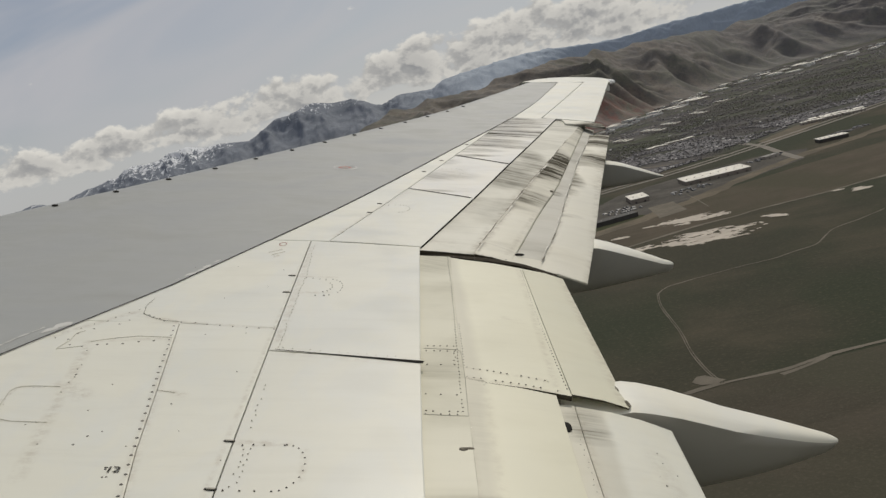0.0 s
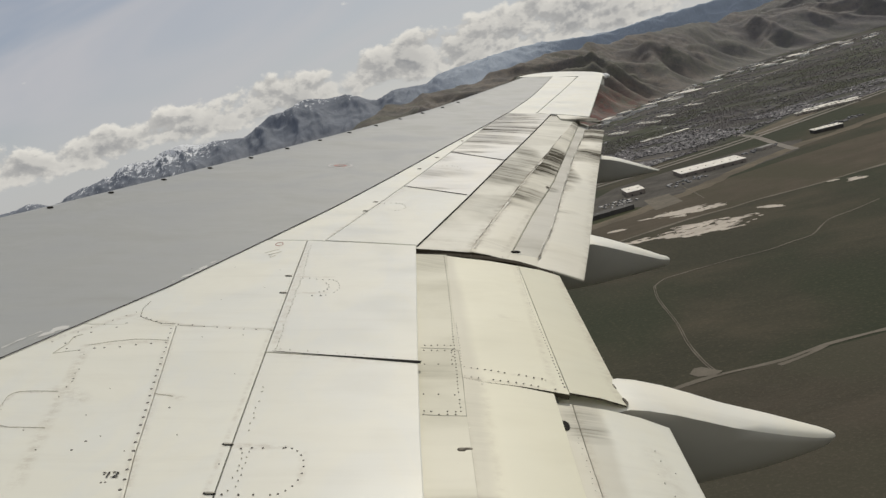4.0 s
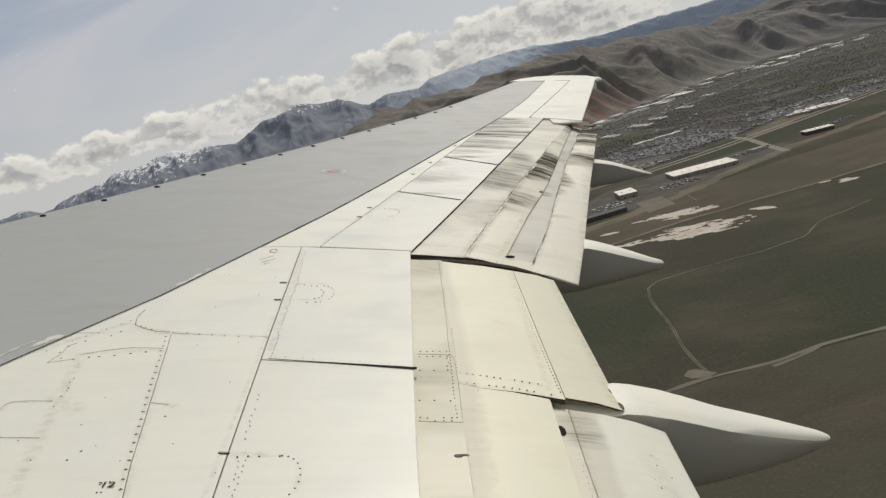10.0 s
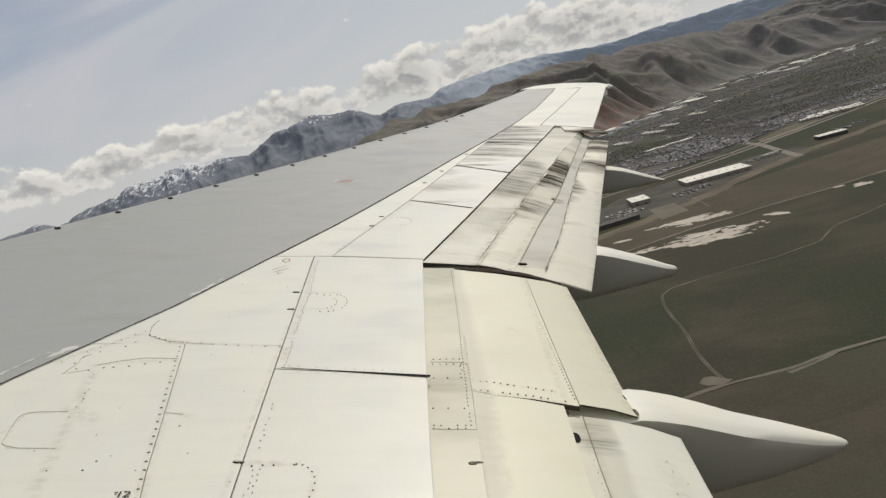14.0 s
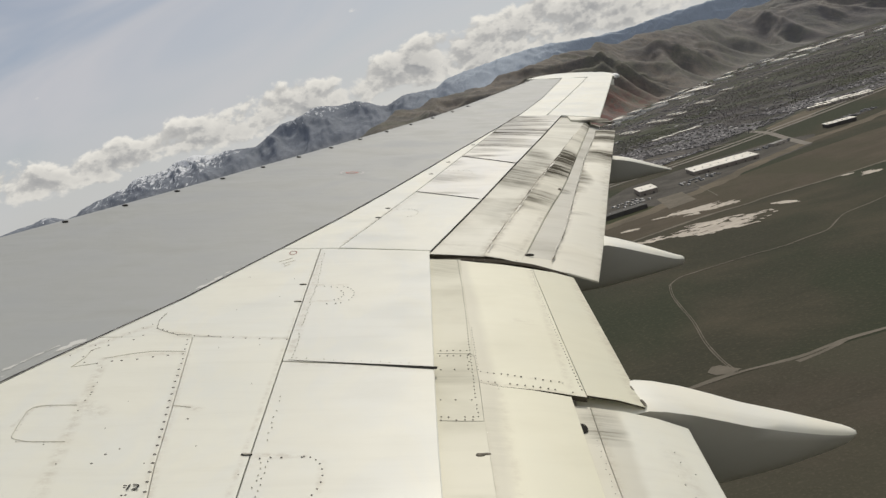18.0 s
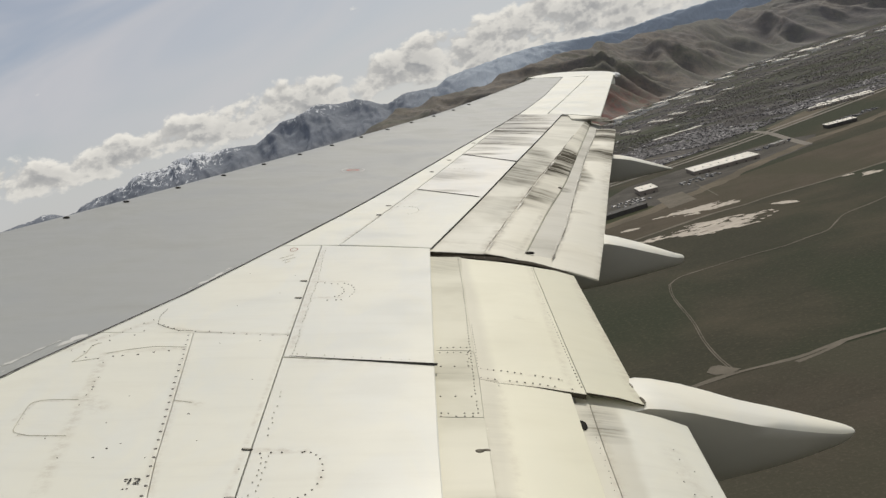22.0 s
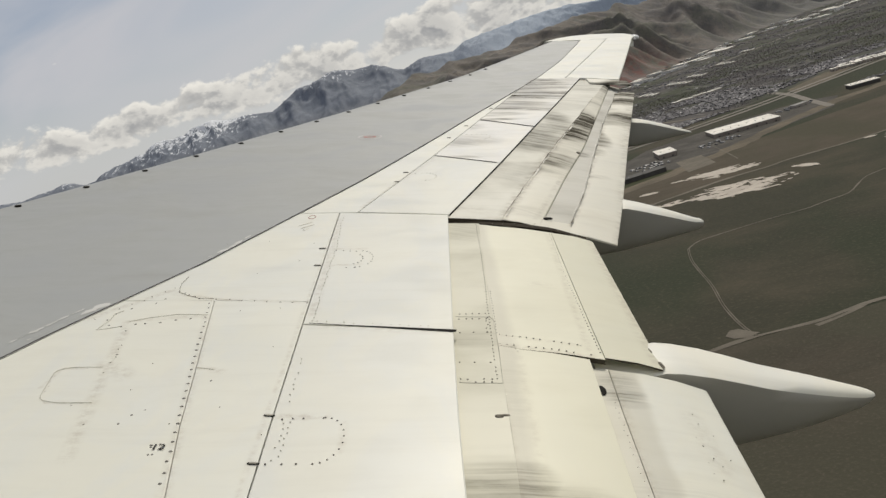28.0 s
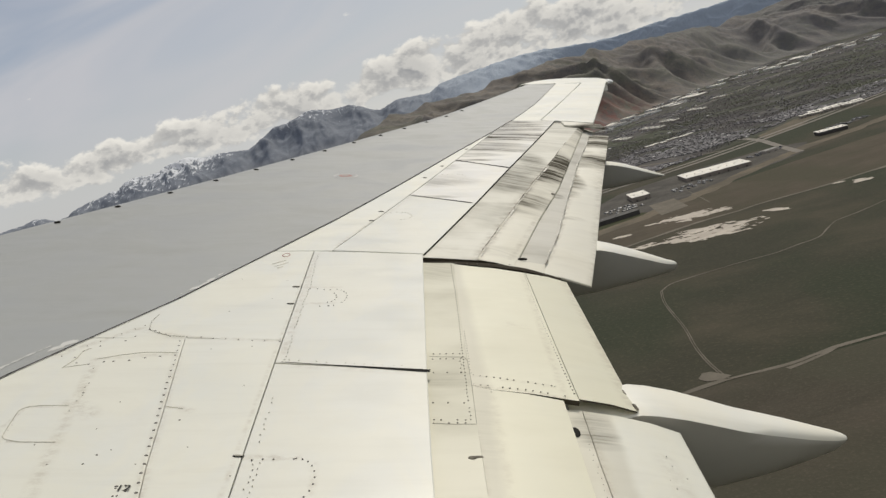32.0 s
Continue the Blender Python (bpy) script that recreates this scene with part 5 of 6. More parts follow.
sheet("gravel_patch", [(104, 398), (108, 404), (112, 403), (115, 396), (118, 391), (112, 389), (106, 392)], 0.115, gravel, "small gravel turning place by the track", "ground")
ribbon("dirt_road", [(140, 380), (150, 382), (162, 386), (168, 389)], 2.4, 0.11, gravel, "short gravel lay-by beside the track", "road", 0.8)
for side in (-0.55, 0.55):
    ribbon("wheel_rut", [(139 + side, 571), (132 + side, 540), (125 + side, 482), (118 + side, 441), (115 + side, 409), (115 + side, 388)], 0.5, 0.10, gravel, "bare wheel rut of a field track", "road", 0.7)
ribbon("dirt_track", [(139, 571), (149, 583), (162, 586), (200, 589), (216, 588), (228, 588), (244, 593), (260, 597), (275, 614), (289, 629), (303, 635), (312, 638), (340, 652)], 1.3, 0.10, gravel, "faint track curving over the field", "road", 0.9)
ribbon("dirt_road", [(20, 682), (100, 724), (164, 748), (231, 766), (271, 767), (293, 772), (349, 772), (408, 780), (520, 792), (760, 827)], 5.5, 0.10, gravel, "long pale perimeter road", "road", 0.6)
ribbon("fence_line", [(286, 952), (280, 900), (273, 848)], 1.0, 0.10, gravel, "thin pale path beside the warehouse", "road")
ribbon("yard_strip", [(60, 800), (151, 845), (255, 895), (437, 1021), (572, 1084), (900, 1260)], 22, 0.06, yard, "bare brown strip along the industrial yards", "ground", 0.5)
ribbon("highway", [(-100, 1020), (213, 1123), (326, 1149), (454, 1199), (712, 1335), (1400, 1720)], 9, 0.14, concrete, "pale divided highway beside the town", "road")
ribbon("highway", [(-100, 1040), (208, 1143), (321, 1169), (449, 1219), (707, 1355), (1400, 1745)], 8, 0.14, concrete, "pale divided highway, far carriageway", "road")
ribbon("ramp_road", [(437, 1205), (400, 1235), (360, 1260), (320, 1330), (300, 1450)], 7, 0.12, gravel, "curving slip road into the town", "road")
ribbon("ramp_road", [(440, 1008), (447, 1050), (455, 1095), (470, 1170), (479, 1223), (483, 1300), (486, 1355), (498, 1514)], 9, 0.13, concrete, "broad curving slip road near the warehouse", "road")
sheet("bare_field", [(497, 1268), (591, 1352), (640, 1345), (563, 1262), (488, 1218)], 0.06, yard, "brown bare field between the slip roads", "ground")
sheet("industrial_yard", [(140, 850), (225, 880), (300, 925), (440, 1000), (480, 1075), (450, 1110), (330, 1105), (240, 1075), (170, 985)], 0.045, asphalt, "grey-brown paved yards round the warehouses", "pavement")
sheet("gravel_yard", [(235, 929), (263, 931), (256, 862), (225, 851)], 0.08, gravel, "pale rectangular gravel yard", "ground")
sheet("suburb_ground", [(-200, 1130), (210, 1180), (450, 1240), (720, 1380), (1500, 1800), *[((at_azimuth(FOOT_LINE, b) + 240) * math.sin(radians(b)), (at_azimuth(FOOT_LINE, b) + 240) * math.cos(radians(b))) for b in (36, 32, 29, 27, 25, 23.6, 22, 20.3, 18.6, 15, 12.5, 9, 6, 3, 0)], (-200, 1800)], 0.03, suburb, "grey-brown suburban land below the hills", "ground")
dry = land_material("dry brown grass", ((0.074, 0.062, 0.045), (0.096, 0.080, 0.059), (0.066, 0.058, 0.042)), 0.012, (0.062, 0.058, 0.038), (0.13, 0.108, 0.08))
sheet("dry_strip", [(-60, 690), (60, 715), (157, 748), (231, 766), (349, 772), (408, 780), (520, 792), (760, 827), (760, 1010), (500, 975), (400, 950), (330, 930), (230, 900), (100, 860), (-60, 800)], 0.035, dry, "strip of dry brown grass between the yards and the perimeter road", "ground")
sheet("meadow", [(150, 880), (215, 905), (232, 868), (160, 840)], 0.05, meadow, "small dull green meadow", "ground")
for cx, cy, w, d, turn in ((300, 980, 60, 26, 20), (212, 950, 40, 30, 20), (430, 1080, 60, 20, 24), (560, 1140, 90, 20, 24)):
    c, s = math.cos(radians(turn)), math.sin(radians(turn))
    sheet("parking_lot", [(cx + x * c - y * s, cy + x * s + y * c) for x, y in ((-w / 2, -d / 2), (w / 2, -d / 2), (w / 2, d / 2), (-w / 2, d / 2))], 0.09, asphalt, "grey asphalt yard beside the warehouses", "pavement")


def salt_flat(x0, x1, y0, y1, ovals, seed):
    """A ragged crust of dried salt: the cells of a fine grid where the crust is thick enough."""
    verts, faces, index = [], [], {}
    dx, dy = 0.7, 1.5
    nx, ny = int((x1 - x0) / dx), int((y1 - y0) / dy)

    def corner(i, j):
        if (i, j) not in index:
            index[i, j] = len(verts)
            verts.append((x0 + (i + 0.35 * noise.noise((i * 0.7, j * 0.7, seed))) * dx, y0 + (j + 0.35 * noise.noise((i * 0.7, j * 0.7, seed + 3))) * dy, 0.16))
        return index[i, j]

    for j in range(ny):
        for i in range(nx):
            x, y = x0 + i * dx, y0 + j * dy
            near = max(1 - ((((x - cx) * c + (y - cy) * s) / rx) ** 2 + ((-(x - cx) * s + (y - cy) * c) / ry) ** 2) for cx, cy, rx, ry, c, s in ovals)
            if near < -0.9:
                continue
            p, q = x * 0.974 - y * 0.225, x * 0.225 + y * 0.974           # turned and stretched so that the streaks fit the camera's view
            rag = noise.noise((p * 0.022, q * 0.045, seed)) + 0.9 * noise.noise((p * 0.05, q * 0.13, seed)) + 0.7 * noise.noise((p * 0.16, q * 0.30, seed))
            if near * 0.8 + rag * 1.05 > 0.12:
                faces.append((corner(i, j), corner(i + 1, j), corner(i + 1, j + 1), corner(i, j + 1)))
    me = bpy.data.meshes.new("salt_patch")
    me.from_pydata(verts, [], faces)
    me.materials.append(salt)
    return tagged(new("salt_patch", me), "ragged pale patch of dried salt on the field", "salt patch", kind="stuff")


def oval(cx, cy, rx, ry, turn):
    return cx, cy, rx, ry, math.cos(radians(turn)), math.sin(radians(turn))


salt_flat(120, 330, 670, 870, [oval(222, 712, 36, 24, -13), oval(182, 725, 26, 8, -13), oval(244, 716, 20, 12, -13), oval(234, 806, 32, 19, -25), oval(262, 794, 14, 9, -25), oval(290, 724, 13, 5, -56), oval(172, 797, 7, 5, -13)], 1.0)
salt_flat(345, 450, 700, 880, [oval(374, 750, 8, 8, -13), oval(362, 768, 6, 4, -13)], 3.0)

# ---- buildings ----
def wall_paint(name, base, rough=0.7):
    return plain(name, base, rough, 0.0, 0.12, 0.15)


roof_white, roof_grey, roof_dark = wall_paint("white flat roofing", (0.72, 0.69, 0.62)), wall_paint("grey flat roofing", (0.28, 0.27, 0.25)), wall_paint("dark flat roofing", (0.075, 0.072, 0.068))
wall_white = wall_paint("white panel wall", (0.66, 0.65, 0.63))
wall_brown, wall_pale, wall_dark = wall_paint("brown panel wall", (0.23, 0.20, 0.17)), wall_paint("pale panel wall", (0.34, 0.31, 0.27)), wall_paint("dark panel wall", (0.07, 0.065, 0.06))
glass = plain("dark glazing", (0.03, 0.035, 0.04), 0.15)


def block(x0, x1, y0, y1, z0, z1):
    bm = bmesh.new()
    bmesh.ops.create_cube(bm, size=1.0)
    for v in bm.verts:
        v.co = ((x0 + x1) / 2 + v.co.x * (x1 - x0), (y0 + y1) / 2 + v.co.y * (y1 - y0), (z0 + z1) / 2 + v.co.z * (z1 - z0))
    return bm


def warehouse(x, y, w, d, h, turn, wall, roof, label, doors=4, vents=5):
    ob = new("warehouse")
    tagged(ob, label, "warehouse", "sheds along the highway")
    ob.matrix_world = pose(x, y, 0.0, 0, 0, turn)
    part("wall", block(-w / 2, w / 2, -d / 2, d / 2, -0.5, h), wall, ob)
    part("roof", block(-w / 2 - 0.3, w / 2 + 0.3, -d / 2 - 0.3, d / 2 + 0.3, h + 0.004, h + 0.5), roof, ob)
    for k in range(doors):
        cx = -w / 2 + w * (k + 0.5) / doors
        part("loading_door", block(cx - 0.9, cx + 0.9, -d / 2 - 0.15, -d / 2 - 0.004, 0.1, h * 0.38), wall_dark, ob)
    for k in range(vents):
        cx = -w / 2 + w * (k + 0.5) / vents
        part("roof_vent", block(cx - 0.6, cx + 0.6, -d * 0.12 - 0.6, -d * 0.12 + 0.6, h + 0.5, h + 1.1), roof_grey, ob)
    return ob


warehouse(346.7, 1036.4, 75.7, 46, 4.2, -5.3, wall_brown, roof_white, "long brown warehouse with a white flat roof", 7, 8)
warehouse(243, 998, 20, 40, 4.9, -5.5, wall_brown, roof_white, "square warehouse with a white roof", 2, 2)
warehouse(191, 897, 46, 16, 4, 9, wall_dark, roof_dark, "low dark shed with a black roof", 4, 3)
warehouse(522.3, 1097.5, 35, 20, 4.2, -8, wall_dark, roof_white, "dark walled depot with a white ribbed roof", 4, 6)
warehouse(432, 1075, 20, 10, 3, 20, wall_pale, roof_grey, "small pale yard building", 2, 1)
wr = random.Random(21)
for x0, y0, x1, y1, count, deep in ((405, 1530, 497, 1555, 7, 13), (592, 1338, 690, 1326, 8, 14), (618, 1362, 700, 1350, 6, 14)):
    turn = math.degrees(math.atan2(y1 - y0, x1 - x0))
    for k in range(count):
        f = (k + 0.5) / count
        warehouse(x0 + (x1 - x0) * f, y0 + (y1 - y0) * f + wr.uniform(-3, 3), math.hypot(x1 - x0, y1 - y0) / count * wr.uniform(0.7, 0.95), deep * wr.uniform(0.8, 1.2), wr.uniform(3, 4), turn + wr.uniform(-2, 2),
                  wall_pale, roof_white, "white-roofed shed in a row by the highway", 2, 1)
for k in range(3):
    warehouse(262 + 18.2 * k, 1330 + 26 * (k % 2) + 3.2 * k, 26, 8, 4, 22, wall_pale, roof_white, "slim white-roofed terrace in the suburb", 2, 1)
for x0, y0, count in ((585, 2005, 3), (522, 1950, 4), (438, 1860, 3), (690, 2120, 3), (830, 2330, 2)):
    for k in range(count):
        warehouse(x0 + 4.5 * k, y0 - 27 * k, 26, 9, 4, 40, wall_pale, roof_white, "white-roofed hall near the foot of the hills", 2, 1)
SHOPS = [(11, 2230), (14, 2540), (18.8, 3090), (19.9, 3320), (22.7, 3540), (25.7, 3715), (32, 3850)]
hr = random.Random(5)
for k in range(115):
    azimuth = hr.uniform(12.0, 29.0)
    r = at_azimuth(SHOPS, azimuth) + hr.gauss(-60, 130)
    x, y = r * math.sin(radians(azimuth)), r * math.cos(radians(azimuth))
    big = hr.random() < 0.25
    warehouse(x, y, hr.uniform(30, 60) if big else hr.uniform(8, 20), hr.uniform(25, 45) if big else hr.uniform(10, 24), hr.uniform(3, 6), 38 + hr.uniform(-8, 8), wall_white if hr.random() < 0.6 else wall_pale, roof_white if hr.random() < 0.55 else roof_grey,
              "long pale hall below the foothills" if big else "pale commercial building below the foothills", 2, 1)


# ---- streets of the town ----
street = land_material("pale worn street", ((0.150, 0.142, 0.130), (0.19, 0.18, 0.165), (0.13, 0.122, 0.11)), 0.05)
for k in range(9):
    y0 = 1290 + 120 * k
    ribbon("town_street", [(230 + 26 * k, y0), (480 + 40 * k, y0 + 120), (800 + 40 * k, y0 + 300), (1150 + 40 * k, y0 + 500)], 4.5, 0.10, street, "narrow pale street between houses", "road")
for k in range(12):
    x0 = 300 + 75 * k
    ribbon("town_street", [(x0, 1230 + 36 * k), (x0 - 6, 1450 + 36 * k), (x0 - 10, 1800 + 36 * k)], 2.6, 0.11, street, "narrow pale cross street between houses", "road")


ribbon("town_road", [(300, 1830), (449, 1964), (605, 2102), (886, 2364), (1064, 2567), (1500, 3010)], 9, 0.13, concrete, "pale straight main road through the suburb", "road")
ribbon("town_road", [(250, 1930), (500, 2160), (800, 2500), (1000, 2760)], 6, 0.12, street, "pale back road below the hills", "road")


# ---- houses and trees of the town, too many to count ----
WOODS_NEAR = [(8, 1450), (13.4, 1523), (18, 1704), (20, 1640), (22, 1589), (24.8, 1675), (28.2, 1785), (44, 1950)]
WOODS_FAR = [(8, 1600), (14.4, 1834), (18.2, 2269), (21.1, 2518), (23.9, 2822), (26.4, 2916), (44, 3100)]


def town_zone(x, y):
    """blocks of houses by the highway, then a belt of trees, then open suburbs up to the hills"""
    azimuth, r = math.degrees(math.atan2(x, y)), math.hypot(x, y)
    road = 1150 + (x - 326) * 0.44 if x > 326 else 1150 + (x - 326) * 0.23
    if y < road + 45 or r > at_azimuth(FOOT_LINE, azimuth) - 30 or r > 4100:
        return None
    if 480 < x < 640 and 1205 < y < 1360 and abs(y - 1285 - (x - 565) * 0.75) < 60:
        return None
    if 582 < x < 710 and 1312 < y < 1380:
        return None
    if r < at_azimuth(WOODS_NEAR, azimuth):
        return "blocks"
    return "woods" if r < at_azimuth(WOODS_FAR, azimuth) else "open"


def town():
    verts, faces = [], []
    tr = random.Random(11)
    count = 0
    while count < 7500:
        r, a = 1150 + 2900 * tr.random() ** 1.4, radians(tr.uniform(7, 32))
        x, y = r * math.sin(a), r * math.cos(a)
        zone = town_zone(x, y)
        if not zone or tr.random() > {"blocks": 0.8, "woods": 0.10, "open": 0.30}[zone]:
            continue
        if noise.noise((x * 0.010, y * 0.010, 3.0)) < (-0.25 if zone == "blocks" else 0.02):
            continue
        count += 1
        a = radians(22 + (90 if tr.random() < 0.4 else 0) + tr.uniform(-5, 5))
        c, s = math.cos(a), math.sin(a)
        w, d, h, r = tr.uniform(1.8, 3.4), tr.uniform(1.4, 2.2), tr.uniform(0.8, 1.3), tr.uniform(0.4, 0.8)
        b = len(verts)
        for px, py, pz in ((-w, -d, -0.3), (w, -d, -0.3), (w, d, -0.3), (-w, d, -0.3), (-w, -d, h), (w, -d, h), (w, d, h), (-w, d, h), (-w, 0, h + r), (w, 0, h + r)):
            verts.append((x + px * c - py * s, y + px * s + py * c, pz))
        for f in ((0, 1, 5, 4), (1, 2, 6, 9, 5), (2, 3, 7, 6), (3, 0, 4, 8, 7), (4, 5, 9, 8), (6, 7, 8, 9)):
            faces.append(tuple(b + k for k in f))
    me = bpy.data.meshes.new("town_houses")
    me.from_pydata(verts, [], faces)
    m, nt, sh, at = material("house walls and roofs")
    tone = nt.nodes.new("ShaderNodeNewGeometry").outputs["Random Per Island"]
    c1 = blend(nt, span(nt, tone, 0.0, 0.7, smooth=False), (0.072, 0.069, 0.076), (0.140, 0.133, 0.137))
    c1 = blend(nt, span(nt, tone, 0.965, 0.975), c1, (0.46, 0.45, 0.43))
    put(nt, sh.inputs["Base Color"], c1)
    sh.inputs["Roughness"].default_value = 0.8
    me.materials.append(m)
    tagged(new("town_houses", me), "scattered small houses with grey and brown roofs", "houses", kind="stuff")


town()


def town_trees():
    """Bare winter trees: short trunks under ragged open crowns of twig clumps."""
    verts, faces = [], []
    tr = random.Random(12)
    count = 0
    while count < 32000:
        r, a = 1150 + 2700 * tr.random() ** 1.3, radians(tr.uniform(7, 32))
        x, y = r * math.sin(a), r * math.cos(a)
        zone = town_zone(x, y)
        if not zone or tr.random() > {"blocks": 0.50, "woods": 1.0, "open": 0.22}[zone]:
            continue
        if noise.noise((x * 0.007, y * 0.007, 8.0)) < (-0.30 if zone == "woods" else 0.0):
            continue
        count += 1
        h = 0.9 + 1.7 * tr.random() ** 1.5
        b = len(verts)
        for k in range(3):
            a = 2.094 * k
            verts.append((x + 0.25 * math.cos(a), y + 0.25 * math.sin(a), -0.3))
        verts.append((x, y, h))
        faces += [(b, b + 1, b + 3), (b + 1, b + 2, b + 3), (b + 2, b, b + 3)]
        for k in range(4):
            cx, cy, cz, r = x + tr.gauss(0, h * 0.22), y + tr.gauss(0, h * 0.22), h * tr.uniform(0.5, 1.0), h * tr.uniform(0.13, 0.26)
            b = len(verts)
            for ox, oy, oz in ((1, 0, 0), (-1, 0, 0), (0, 1, 0), (0, -1, 0), (0, 0, 1), (0, 0, -1)):
                f = r * tr.uniform(0.6, 1.4)
                verts.append((cx + ox * f, cy + oy * f, cz + oz * f))
            for f in ((0, 2, 4), (2, 1, 4), (1, 3, 4), (3, 0, 4), (2, 0, 5), (1, 2, 5), (3, 1, 5), (0, 3, 5)):
                faces.append(tuple(b + k for k in f))
    me = bpy.data.meshes.new("town_trees")
    me.from_pydata(verts, [], faces)
    m, nt, sh, at = material("bare winter twigs")
    patch = grain(nt, at, 0.008, 3.0)
    tone = nt.nodes.new("ShaderNodeNewGeometry").outputs["Random Per Island"]
    c1 = blend(nt, tone, (0.122, 0.109, 0.110), (0.168, 0.150, 0.147))
    c1 = blend(nt, span(nt, patch, 0.46, 0.60, 0.0, 0.85), c1, (0.112, 0.118, 0.070))
    put(nt, sh.inputs["Base Color"], c1)
    sh.inputs["Roughness"].default_value = 0.9
    me.materials.append(m)
    tagged(new("town_trees", me), "bare winter trees, some budding green, among the houses", "trees", kind="stuff")


town_trees()


# ---- cars in the yards ----
def parked_cars():
    verts, faces = [], []
    cr = random.Random(3)
    for cx, cy, w, d, turn in ((300, 980, 52, 20, 20), (212, 950, 34, 24, 20), (430, 1080, 52, 14, 24), (560, 1140, 80, 14, 24)):
        c, s = math.cos(radians(turn)), math.sin(radians(turn))
        for k in range(34):
            px, py = cr.uniform(-w / 2, w / 2), cr.choice((-d / 2, 0, d / 2))
            x, y = cx + px * c - py * s, cy + px * s + py * c
            b = len(verts)
            for ox, oy, oz in ((-0.9, -2.1, 0.1), (0.9, -2.1, 0.1), (0.9, 2.1, 0.1), (-0.9, 2.1, 0.1), (-0.9, -2.1, 0.9), (0.9, -2.1, 0.9), (0.9, 2.1, 0.9), (-0.9, 2.1, 0.9),
                               (-0.7, -1.0, 1.5), (0.7, -1.0, 1.5), (0.7, 1.3, 1.5), (-0.7, 1.3, 1.5)):
                verts.append((x + ox * c - oy * s, y + ox * s + oy * c, oz))
            for f in ((0, 1, 5, 4), (1, 2, 6, 5), (2, 3, 7, 6), (3, 0, 4, 7), (4, 5, 9, 8), (5, 6, 10, 9), (6, 7, 11, 10), (7, 4, 8, 11), (8, 9, 10, 11)):
                faces.append(tuple(b + k for k in f))
    me = bpy.data.meshes.new("parked_cars")
    me.from_pydata(verts, [], faces)
    m, nt, sh, at = material("car paint")
    tone = nt.nodes.new("ShaderNodeNewGeometry").outputs["Random Per Island"]
    put(nt, sh.inputs["Base Color"], blend(nt, tone, (0.03, 0.03, 0.035), (0.24, 0.24, 0.24)))
    sh.inputs["Roughness"].default_value = 0.35
    me.materials.append(m)
    tagged(new("parked_cars", me), "small dark and pale cars parked in the yards", "cars", kind="stuff")


parked_cars()

# ---- the airfield behind: runway, taxiway, a waiting airliner ----
line_white, line_yellow, sign_red = plain("white runway paint", (0.62, 0.60, 0.56), 0.7, 0.0, 0.15, 0.4), plain("yellow taxiway paint", (0.50, 0.36, 0.06), 0.7, 0.0, 0.15, 0.4), plain("red painted panel", (0.34, 0.05, 0.04), 0.7, 0.0, 0.15, 0.4)
sheet("runway", [(760, 30), (3600, 30), (3600, 76), (760, 76)], 0.10, runway_mat, "dark asphalt runway with a pale edge line", "runway")
sheet("runway_edge_line", [(760, 72), (3600, 72), (3600, 73.2), (760, 73.2)], 0.13, line_white, "solid white runway edge line", "road marking")
sheet("taxiway", [(1380, 76), (1440, 76), (1450, 210), (1600, 330), (1600, 360), (1380, 360), (1360, 210)], 0.11, concrete, "pale concrete taxiway leading off the runway", "pavement")
sheet("far_taxiway", [(900, 360), (3600, 360), (3600, 392), (900, 392)], 0.11, concrete, "long pale parallel taxiway", "pavement")
ribbon("taxi_line", [(1410, 78), (1411, 140), (1412, 210), (1470, 300), (1500, 355)], 0.5, 0.15, line_yellow, "yellow taxiway centre line", "road marking")
for k in range(4):
    ribbon("hold_line", [(1372, 112 + 0.9 * k), (1448, 112 + 0.9 * k)], 0.35, 0.15, line_yellow, "yellow hold line across the taxiway", "road marking")


def hold_panel(x, y):
    panel = sheet("runway_sign_panel", [(x - 7, y - 1.8), (x + 7, y - 1.8), (x + 7, y + 1.8), (x - 7, y + 1.8)], 0.15, sign_red, "red runway panel with white characters painted on the taxiway", "road marking")
    text = bpy.data.curves.new("painted_characters", "FONT")
    text.body, text.size, text.align_x, text.align_y = "34R-16L", 2.6, "CENTER", "CENTER"
    ob = new("painted_characters", text)
    ob.matrix_world = pose(x, y, 0.18, 0, 0, 180)
    text.materials.append(line_white)
    ob.parent = panel
    ob.matrix_parent_inverse = panel.matrix_world.inverted()


hold_panel(1392, 118.5)
hold_panel(1428, 118.5)

body_white, engine_grey, tyre = plain("white aircraft paint", (0.72, 0.72, 0.70), 0.3, 0.0, 0.05, 2.0), plain("engine cowl grey", (0.34, 0.35, 0.37), 0.35, 0.3, 0.1, 3.0), plain("tyre rubber", (0.03, 0.03, 0.03), 0.8)


def tube(sections, n=18):
    """A round body along y: (y, x, z, radius across, radius up)."""
    bm = bmesh.new()
    rings = [[bm.verts.new((x + rx * math.cos(2 * math.pi * k / n), y, z + rz * math.sin(2 * math.pi * k / n))) for k in range(n)] for y, x, z, rx, rz in sections]
    for a, b in zip(rings, rings[1:]):
        for k in range(n):
            bm.faces.new((a[k], a[(k + 1) % n], b[(k + 1) % n], b[k]))
    bm.faces.new(rings[0])
    bm.faces.new(rings[-1][::-1])
    return bm


